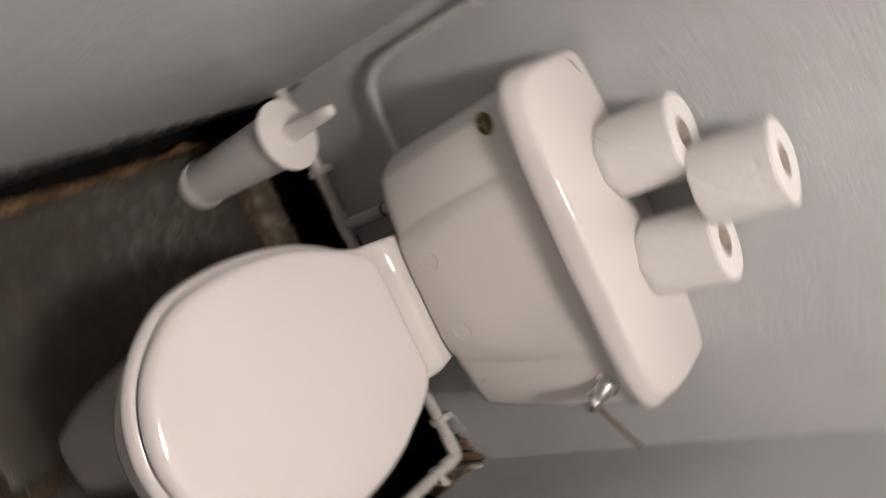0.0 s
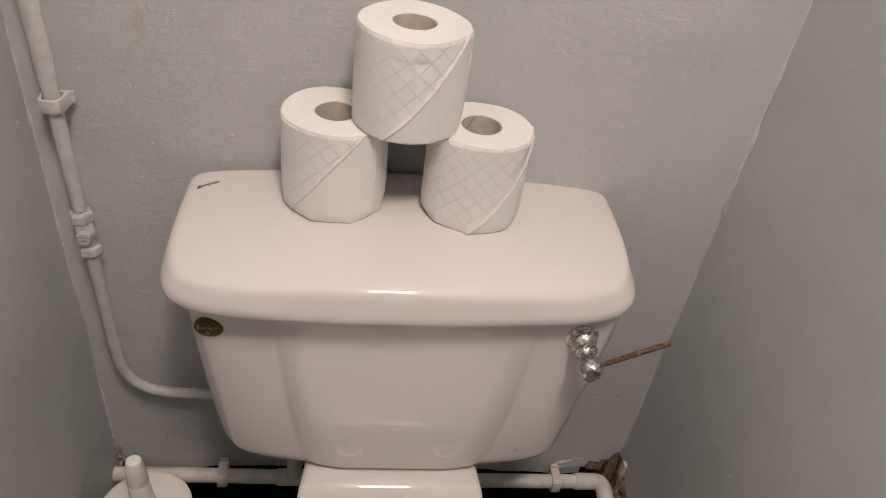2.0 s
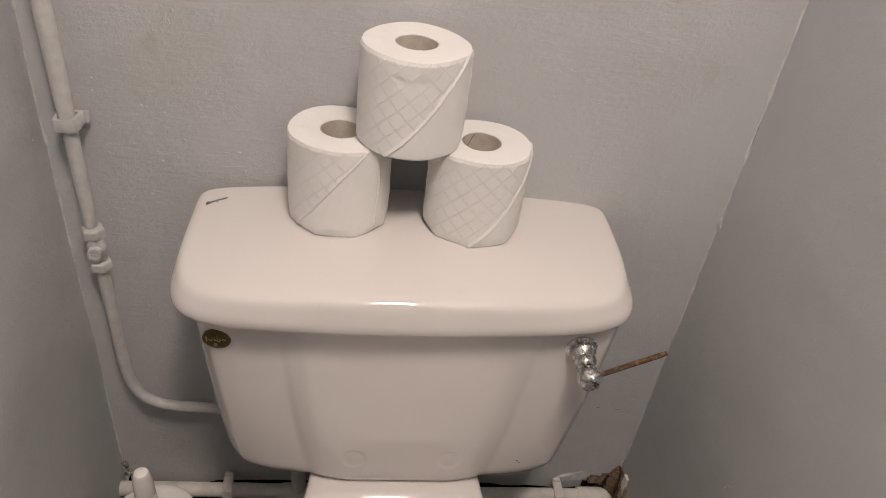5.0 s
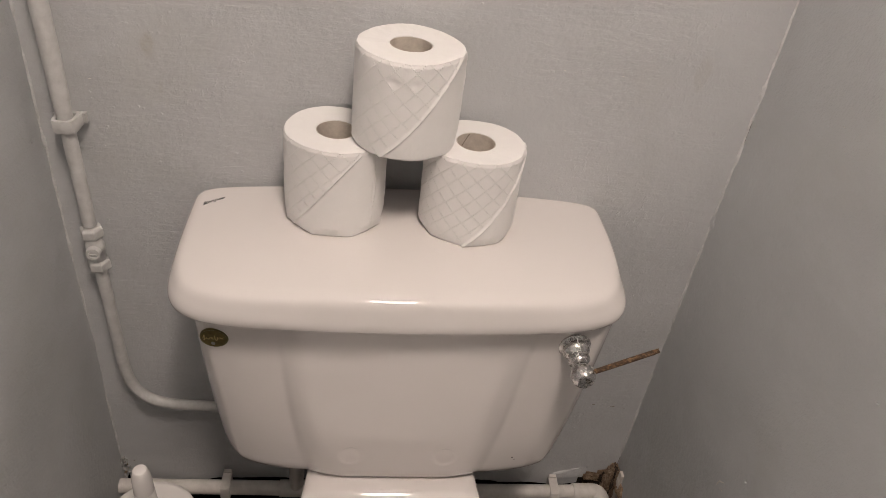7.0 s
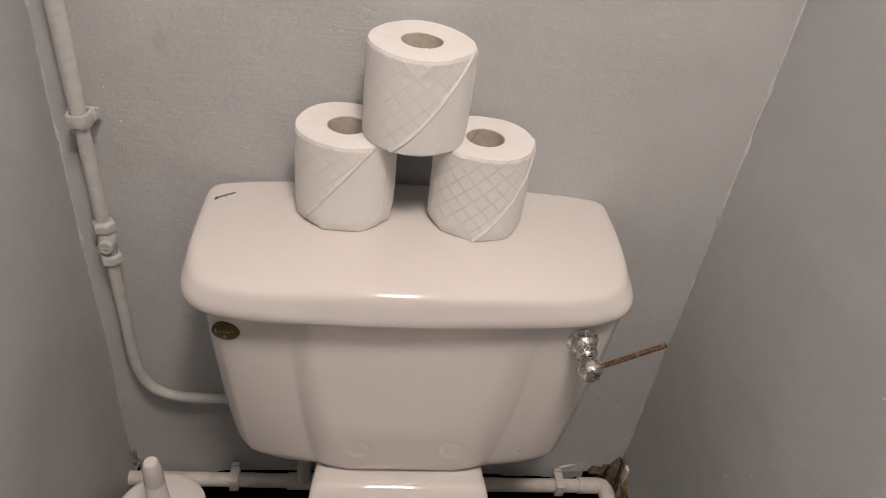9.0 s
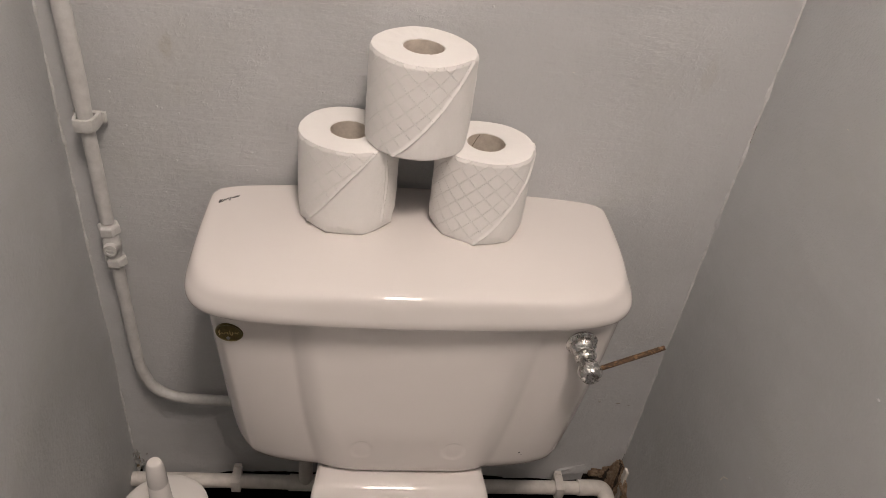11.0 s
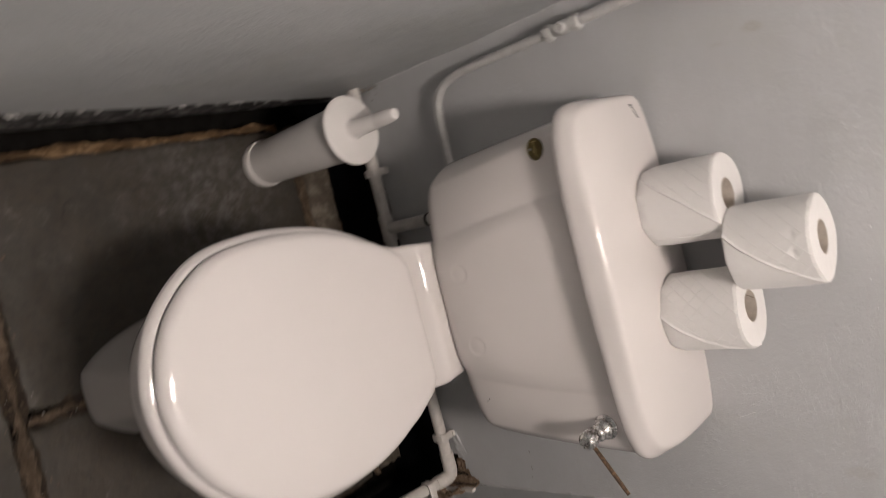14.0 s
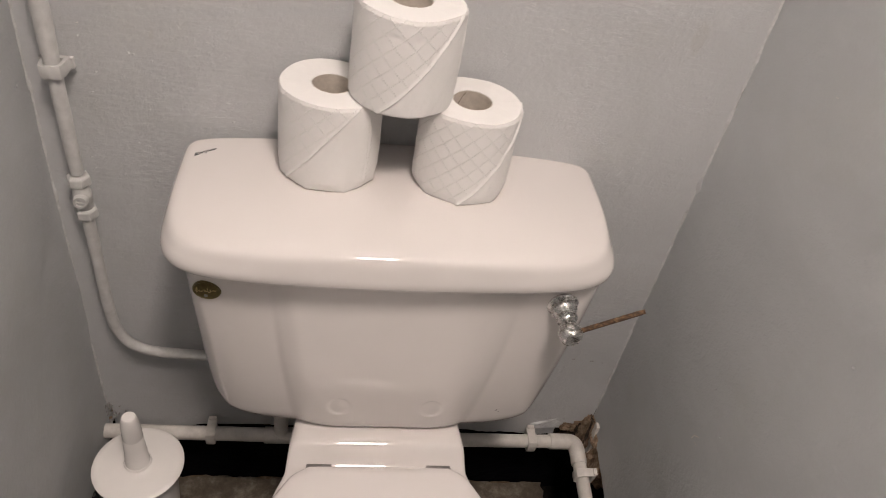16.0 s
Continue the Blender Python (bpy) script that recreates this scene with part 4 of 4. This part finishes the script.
bowl = [pan_ring(0.116, -0.613, -0.10, FLOOR, 2.9, 0.30), pan_ring(0.118, -0.615, -0.10, FLOOR + 0.010, 2.9, 0.30), pan_ring(0.114, -0.611, -0.10, FLOOR + 0.03, 2.9, 0.30), pan_ring(0.108, -0.608, -0.11, 0.09, 2.7, 0.30), pan_ring(0.103, -0.600, -0.12, 0.16, 2.6, 0.30), pan_ring(0.108, -0.604, -0.13, 0.22, 2.4, 0.2),
        pan_ring(0.128, -0.624, -0.15, 0.275, 2.2), pan_ring(0.154, -0.655, -0.18, 0.325, 2.15), pan_ring(0.171, -0.682, -0.21, 0.362, 2.1), pan_ring(0.1840, -0.689, -0.23, 0.377, 2.15), pan_ring(0.1868, -0.692, -0.235, 0.390, 2.15), pan_ring(0.1850, -0.690, -0.235, 0.404, 2.1), pan_ring(0.174, -0.691, -0.235, 0.411, 2.1), pan_ring(0.165, -0.68, -0.24, 0.4135, 2.1)]
pan = part("pan", loft(bowl), CHINA, toilet)

# platform between bowl and cistern, dished towards the hinges
rings = []
for k in range(73):
    u = k / 72
    y = -0.02 - 0.255 * u
    hw = 0.1115 + 0.011 * sstep(0.45, 0.95, u) + 0.014 * sstep(0.84, 1.05, u)
    top = 0.4405 - 0.0015 * sstep(0.55, 0.70, u) - 0.0225 * sstep(0.735, 0.862, u)
    ring = []
    for i in range(40):
        a = 2 * math.pi * i / 40
        c, s = math.cos(a), math.sin(a)
        x = hw * math.copysign(abs(c) ** 0.22, c)
        z = (top + 0.36) / 2 + (top - 0.36) / 2 * math.copysign(abs(s) ** 0.22, s)
        ring.append(skew((x + 0.0, y, z), 0.4 * u))
    rings.append(ring)
part("pan_neck", loft(rings), CHINA, toilet, "glossy china ledge under the cistern")

# seat and lid
ring_prof = [(0.018, 0.4150), (0.004, 0.4150), (0.0, 0.4172), (-0.0012, 0.4212), (0.0004, 0.4262), (0.0036, 0.4305), (0.0070, 0.4332), (0.0095, 0.4338), (0.0115, 0.4325), (0.020, 0.4318)]
bm = loft([seat_ring(d + 0.001, z) for d, z in ring_prof])
part("seat", bm, SEATMAT, toilet)
lid_prof = [(0.019, 0.4374), (0.0125, 0.4374), (0.0108, 0.4382), (0.0100, 0.4400), (0.0103, 0.4430), (0.0118, 0.4464), (0.0145, 0.4500), (0.0180, 0.4530), (0.0225, 0.4550)]
rings = [seat_ring(d, z) for d, z in lid_prof]
edge = rings[-1]
c = sum((Vector(p) for p in edge), Vector()) / len(edge)
for k, up in ((0.955, 0.0016), (0.90, 0.0030), (0.84, 0.0041), (0.77, 0.0049), (0.69, 0.0055), (0.55, 0.0060), (0.35, 0.0062), (0.1, 0.0063)):
    rings.append([Vector((c.x + (p[0] - c.x) * k, c.y + (p[1] - c.y) * k, p[2] + up)) for p in edge])
part("seat_lid", loft(rings), SEATMAT, toilet, "glossy white seat lid, shut")
for x in (-0.0805, 0.0765):
    bm = bmesh.new()
    box(bm, (x - 0.0165 + 0.003, -0.2475, 0.414), (x + 0.0165 + 0.003, -0.2405, 0.4310), 0.0015)
    hinge = part("hinge", bm, STEEL, toilet, "dull metal seat hinge")
    bm = turned([(0.0026, -0.0165), (0.0030, -0.0155), (0.0030, 0.0155), (0.0026, 0.0165)], 16, (x + 0.003, -0.2475, 0.4305), (1, 0, 0))
    part("pin", bm, STEEL, hinge)

# ---- toilet rolls ----
def roll_mesh(seed, R=0.0575, H=0.110, core=0.0225, dents=False, facets=0.6):
    """Paper wound on a tube: a slightly squashed drum, with the loose last sheet ending in a slanting welt."""
    rng = random.Random(seed)
    n, nz = 360, 128

    def rad(a, z):
        r = R * (1 + 0.010 * math.cos(2 * a + seed) + 0.006 * math.cos(3 * a + seed * 2))
        w = z / H
        # pinched foot with a few flat facets
        facet = math.cos(((a + seed) % (math.pi / 4)) - math.pi / 8)
        r *= 1 - (1 - sstep(0.0, 0.13, w)) * facets * (1 - math.cos(math.pi / 8) / facet)
        r += 0.0007 * fbm((math.cos(a) * 3 + seed, math.sin(a) * 3, z * 40))
        return r

    def welt(a):
        """Height of the slanting edge at angle a, or none outside its stretch."""
        d = ((a - WELT0) + math.pi) % (2 * math.pi) - math.pi
        return d

    WELT0 = -math.pi / 2
    bm = bmesh.new()
    uvl = bm.loops.layers.uv.new("UVMap")
    rows, spots = [], {}
    zs = [H * k / nz for k in range(nz + 1)]
    for z in zs:
        row = []
        for i in range(n):
            a = 2 * math.pi * i / n
            r = rad(a, z)
            d = welt(a)
            zl = H * (0.50 + d * 0.60 + 0.05 * math.sin(d * 3))
            if -1.0 < d < 1.0:
                # below the welt lies one sheet more; the welt itself is a soft ridge
                gap = z - zl
                r += 0.0005 * sstep(0.001, -0.001, gap) + 0.0019 * math.exp(-(gap / (0.0011 if gap < 0 else 0.0026)) ** 2)
            # upright fold where the last sheet turns under
            if -0.2 < d < 1.6:
                r += 0.0014 * math.exp(-((d - 1.02 + 0.05 * math.sin(z * 60 + seed)) * R / 0.0012) ** 2) * sstep(0.0, 0.02, z) + 0.0006 * sstep(1.05, 0.98, d) * sstep(0.6, 0.9, d)
            if dents:
                for da, dz in ((-0.62, 0.80), (-0.22, 0.79)):
                    r -= 0.0022 * math.exp(-(((d - da) * R / 0.0055) ** 2 + ((z - dz * H) / 0.0050) ** 2))
            top = 0.0015 * sstep(H - 0.004, H, z) + 0.0016 * sstep(0.0022, 0.0, z)
            v = bm.verts.new((math.cos(a) * (r - top), math.sin(a) * (r - top), z + 0.0009 * math.sin(3 * a + seed) * (z / H)))
            row.append(v)
        rows.append(row)

    def quad(a, b, c, d, uvs):
        f = bm.faces.new((a, b, c, d))
        for lo, uv in zip(f.loops, uvs):
            lo[uvl].uv = uv
        return f
    for j in range(nz):
        for i in range(n):
            k = (i + 1) % n
            u0, u1 = 2 * math.pi * R * i / n, 2 * math.pi * R * (i + 1) / n
            d = welt(math.pi * (2 * i + 1) / n)
            quilted = zs[j] > H * (0.50 + d * 0.60) and d < 1.0
            quad(rows[j][i], rows[j][k], rows[j + 1][k], rows[j + 1][i], ((u0, zs[j]), (u1, zs[j]), (u1, zs[j + 1]), (u0, zs[j + 1])) if quilted else ((0.0, 0.0),) * 4)
    # ends: rings of wound sheets, slightly dished and bruised
    for z, row, sgn in ((H, rows[-1], 1), (0.0, rows[0], -1)):
        last = row
        for t in (0.06, 0.2, 0.4, 0.6, 0.8, 1.0):
            ring = []
            for i in range(n):
                a = 2 * math.pi * i / n
                c = Vector((math.cos(a) * core, math.sin(a) * core, 0))
                o = row[i].co
                p = Vector((o.x + (c.x - o.x) * t, o.y + (c.y - o.y) * t, 0))
                p.z = o.z * (1 - t) + z * t + sgn * (0.0004 * math.sin(t * 40) + 0.0010 * fbm((p.x * 45, p.y * 45, seed + z * 9)) - 0.001 * (t > 0.9))
                ring.append(bm.verts.new(p))
            for i in range(n):
                k = (i + 1) % n
                f = bm.faces.new((last[i], last[k], ring[k], ring[i]) if sgn > 0 else (last[k], last[i], ring[i], ring[k]))
                for lo in f.loops:
                    lo[uvl].uv = (0.0, 0.0)
            last = ring
        if sgn > 0:
            upper = last
        else:
            lower = last
    for i in range(n):
        k = (i + 1) % n
        bm.faces.new((upper[i], upper[k], lower[k], lower[i]))
    return bm


def toilet_roll(x, y, z, turn, seed, label, lean=(0, 0), H=0.110, R=0.0575):
    at = pose(x, y, z, lean[0], lean[1], turn)
    ob = thing("toilet_roll", label, "toilet roll", "stack of toilet rolls", at=at)
    part("paper", roll_mesh(seed, R, H, dents=bool(lean[1]), facets=0.15 if lean[1] else 0.75), PAPER, ob)
    bm = bmesh.new()
    rings = []
    for r, h in ((0.0222, 0.001), (0.0222, H - 0.0015), (0.0212, H - 0.0012), (0.0212, 0.0008), (0.0222, 0.001)):
        rings.append([(r * math.cos(2 * math.pi * i / 48) * (1 + 0.02 * math.sin(3 * i)), r * math.sin(2 * math.pi * i / 48), h) for i in range(48)])
    tube_core = part("core", loft(rings, False, False), CARD, ob, "grey cardboard tube")
    if R < 0.057:
        turns = [1.2 + 1.0 * k / 40 for k in range(41)]
        seam = [Vector((0.0211 * math.cos(a), 0.0211 * math.sin(a), H - 0.002 - 0.034 * (a - 1.2))) for a in turns]
        part("seam", tube(seam, 0.0004, 6), SEAM, tube_core, "thin dark glued seam")
    return ob


LIDTOP = 0.7765
toilet_roll(-0.089, -0.0620, LIDTOP, -12, 1.0, "white quilted toilet roll standing on the cistern lid", (0, 0), 0.1075)
toilet_roll(0.066, -0.0700, LIDTOP, 36, 2.3, "white quilted toilet roll standing on the cistern lid", (0, 0), 0.1075, 0.0558)
toilet_roll(-0.016, -0.070, LIDTOP + 0.1080, 18, 4.1, "white quilted toilet roll balanced on two others", (0, 0.6), 0.105)

# ---- toilet brush ----
brush = thing("toilet_brush", "white plastic toilet brush standing in its holder", "toilet brush", at=pose(-0.333, -0.164, FLOOR))
body = [(0.002, 0.001), (0.0445, 0.001), (0.0470, 0.003), (0.0470, 0.017), (0.0460, 0.019), (0.0435, 0.0195), (0.0433, 0.022), (0.0510, 0.2750), (0.0510, 0.2800), (0.002, 0.2800)]
part("holder", turned(body, 64), PLASTIC, brush)
brush_lid = part("lid", turned([(0.002, 0.2805), (0.0612, 0.2805), (0.0624, 0.2818), (0.0624, 0.2835), (0.0612, 0.2848), (0.055, 0.2862), (0.030, 0.2872), (0.0225, 0.2880), (0.0190, 0.2900), (0.0176, 0.2935), (0.002, 0.2950)], 64), PLASTIC, brush)
part("handle", turned([(0.0170, 0.2925), (0.0160, 0.3030), (0.0144, 0.3300), (0.0138, 0.3485), (0.0132, 0.3495), (0.0132, 0.3508), (0.0136, 0.3518), (0.0128, 0.3750), (0.0116, 0.3860), (0.0100, 0.3920), (0.0090, 0.3946), (0.0082, 0.3952), (0.0076, 0.3954), (0.002, 0.3954)], 40), PLASTIC, brush)

# ---- pipes ----
def clip(at, along, out, r, parent, mat):
    """A saddle clip round a pipe, its foot on the wall."""
    along, out = Vector(along).normalized(), Vector(out).normalized()
    side = along.cross(out)
    bm = bmesh.new()
    o = Vector(at)
    w0 = r + 0.0036
    prof = [(w0 + 0.004, -r - 0.007), (w0 + 0.004, -r - 0.001), (w0 + 0.0005, -r + 0.001), (w0, -0.2 * r), (w0 * 0.97, 0.45 * r), (w0 * 0.80, 0.86 * w0), (w0 * 0.45, w0), (-w0 * 0.45, w0), (-w0 * 0.80, 0.86 * w0), (-w0 * 0.97, 0.45 * r), (-w0, -0.2 * r), (-w0, -r - 0.007)]
    inner = [(x * (r + 0.0005) / (r + 0.0045), max(y - 0.004, -r - 0.007) if y > 0 else y) for x, y in prof]
    loop = prof + inner[::-1]
    rings = []
    for w, s in ((-0.0075, 0.96), (-0.0062, 1.0), (0.0062, 1.0), (0.0075, 0.96)):
        rings.append([o + along * w + side * (x * s) + out * (y * s) for x, y in loop])
    bm = loft(rings)
    c = part("clip", bm, mat, parent, "painted pipe clip")
    foot = bmesh.new()
    a0 = o - out * (r + 0.0055)
    rings = []
    for w in (-0.006, 0.006):
        rings.append([a0 + along * w + side * x + out * y for x, y in ((-r - 0.007, -0.004), (r + 0.007, -0.004), (r + 0.007, 0.002), (-r - 0.007, 0.002))])
    part("clip_foot", loft(rings), mat, c)
    return c


supply = thing("supply_pipe", "grey overpainted water pipe running down the wall to the cistern", "pipe")
line = smooth_line([(-0.409, -0.024, 1.60), (-0.4010, -0.024, 1.25), (-0.3930, -0.024, 1.0), (-0.3905, -0.025, 0.85), (-0.3890, -0.025, 0.712)], 0.01)
part("upper_pipe", tube(line, lambda u: 0.0098 - 0.0016 * sstep(0.80, 0.86, u), 24, 0.03), WALLGLOSS, supply)
line = smooth_line([(-0.3868, -0.026, 0.648), (-0.3855, -0.026, 0.56), (-0.3840, -0.026, 0.48), (-0.3800, -0.026, 0.443), (-0.369, -0.026, 0.416), (-0.350, -0.027, 0.400), (-0.325, -0.028, 0.394), (-0.28, -0.030, 0.393), (-0.222, -0.034, 0.394)], 0.006)
part("lower_pipe", tube(line, 0.0078, 20, 0.04), WALLGLOSS, supply)
clip((-0.3905, -0.025, 0.850), (0.02, 0, -1), (0, -1, 0), 0.0098, supply, WALLGLOSS)


def nut(at, axis, r, h, parent, name="nut"):
    bm = turned([(r * 0.78, -h / 2 - 0.002), (r * 0.95, -h / 2), (r, -h / 2 + 0.0015), (r, h / 2 - 0.0015), (r * 0.95, h / 2), (r * 0.78, h / 2 + 0.002)], 6, at, axis)
    bmesh.ops.bevel(bm, geom=list(bm.edges), offset=0.0004, segments=1, affect="EDGES")
    return part(name, bm, WALLGLOSS, parent, smooth=False)


valve = part("valve", turned([(0.0090, -0.020), (0.0100, -0.017), (0.0098, -0.006), (0.0112, -0.004), (0.0112, 0.006), (0.0098, 0.008), (0.0100, 0.016), (0.0090, 0.020)], 24, (-0.3875, -0.0258, 0.678), (-0.02, 0, 1)), WALLGLOSS, supply, "overpainted isolating valve")
nut((-0.3883, -0.0255, 0.702), (-0.02, 0, 1), 0.0140, 0.012, valve)
nut((-0.3868, -0.026, 0.653), (-0.02, 0, 1), 0.0140, 0.012, valve)
bm = turned([(0.0085, 0.0), (0.0088, 0.010), (0.0080, 0.0125), (0.0052, 0.0125), (0.0045, 0.011), (0.001, 0.011)], 20, (-0.3873, -0.030, 0.678), (0.12, -1, 0.05))
screw = part("screw", bm, WALLGLOSS, valve)
bm = bmesh.new()
box(bm, (-0.3925, -0.0425, 0.6770), (-0.3815, -0.0415, 0.6790))
part("slot", bm, WALLGLOSS, screw, smooth=False)

ring_main = thing("skirting_pipe", "white painted pipe clipped along the foot of the walls", "pipe")
R1 = 0.0122
Z1 = 0.185
part("back_run", tube(smooth_line([(LEFT - 0.02, -0.026, Z1 + 0.004), (-0.26, -0.026, Z1 + 0.003), (-0.14, -0.026, Z1 + 0.001), (0.1, -0.027, Z1), (0.37, -0.027, Z1)], 0.02), R1, 20, 0.025), GLOSS, ring_main)
part("elbow", tube(smooth_line([(0.338, -0.0265, Z1), (0.362, -0.0265, Z1), (0.379, -0.0275, Z1), (0.3855, -0.033, Z1 - 0.001), (0.3875, -0.046, Z1 - 0.002), (0.3875, -0.070, Z1 - 0.007)], 0.003), R1 + 0.0022, 20), GLOSS, ring_main)
part("side_run", tube(smooth_line([(0.3875, -0.055, Z1 - 0.004), (0.388, -0.16, 0.163), (0.388, -0.28, 0.137), (0.388, -0.45, 0.099), (0.388, -0.80, 0.040), (0.389, -1.2, 0.016), (0.389, FRONT, 0.014)], 0.02), R1, 20, 0.025), GLOSS, ring_main)
part("tee", tube([Vector((x, -0.026, Z1 + 0.001)) for x in (-0.172, -0.165, -0.145, -0.125, -0.118)], R1 + 0.0022, 20), GLOSS, ring_main)
riser = part("riser", tube([Vector((-0.144, -0.026, z)) for z in (Z1, 0.22, 0.25, 0.302)], 0.0118, 20), GLOSS, ring_main)
part("collar", turned([(0.0105, 0.0), (0.013, 0.001), (0.013, 0.006), (0.0105, 0.007)], 24, (-0.144, -0.026, 0.300)), RUBBER, riser, "black rubber ring")
part("riser_top", tube([Vector((-0.144, -0.026, z)) for z in (0.3065, 0.34, 0.40, 0.441)], 0.0118, 20), GLOSS, ring_main)
clip((-0.260, -0.026, Z1 + 0.003), (1, 0, 0), (0, -1, 0), R1, ring_main, GLOSS)
clip((0.302, -0.027, Z1), (1, 0, 0), (0, -1, 0), R1, ring_main, GLOSS)
clip((0.3878, -0.092, 0.178), (0.01, -1, -0.2), (-1, 0, 0), R1, ring_main, GLOSS)
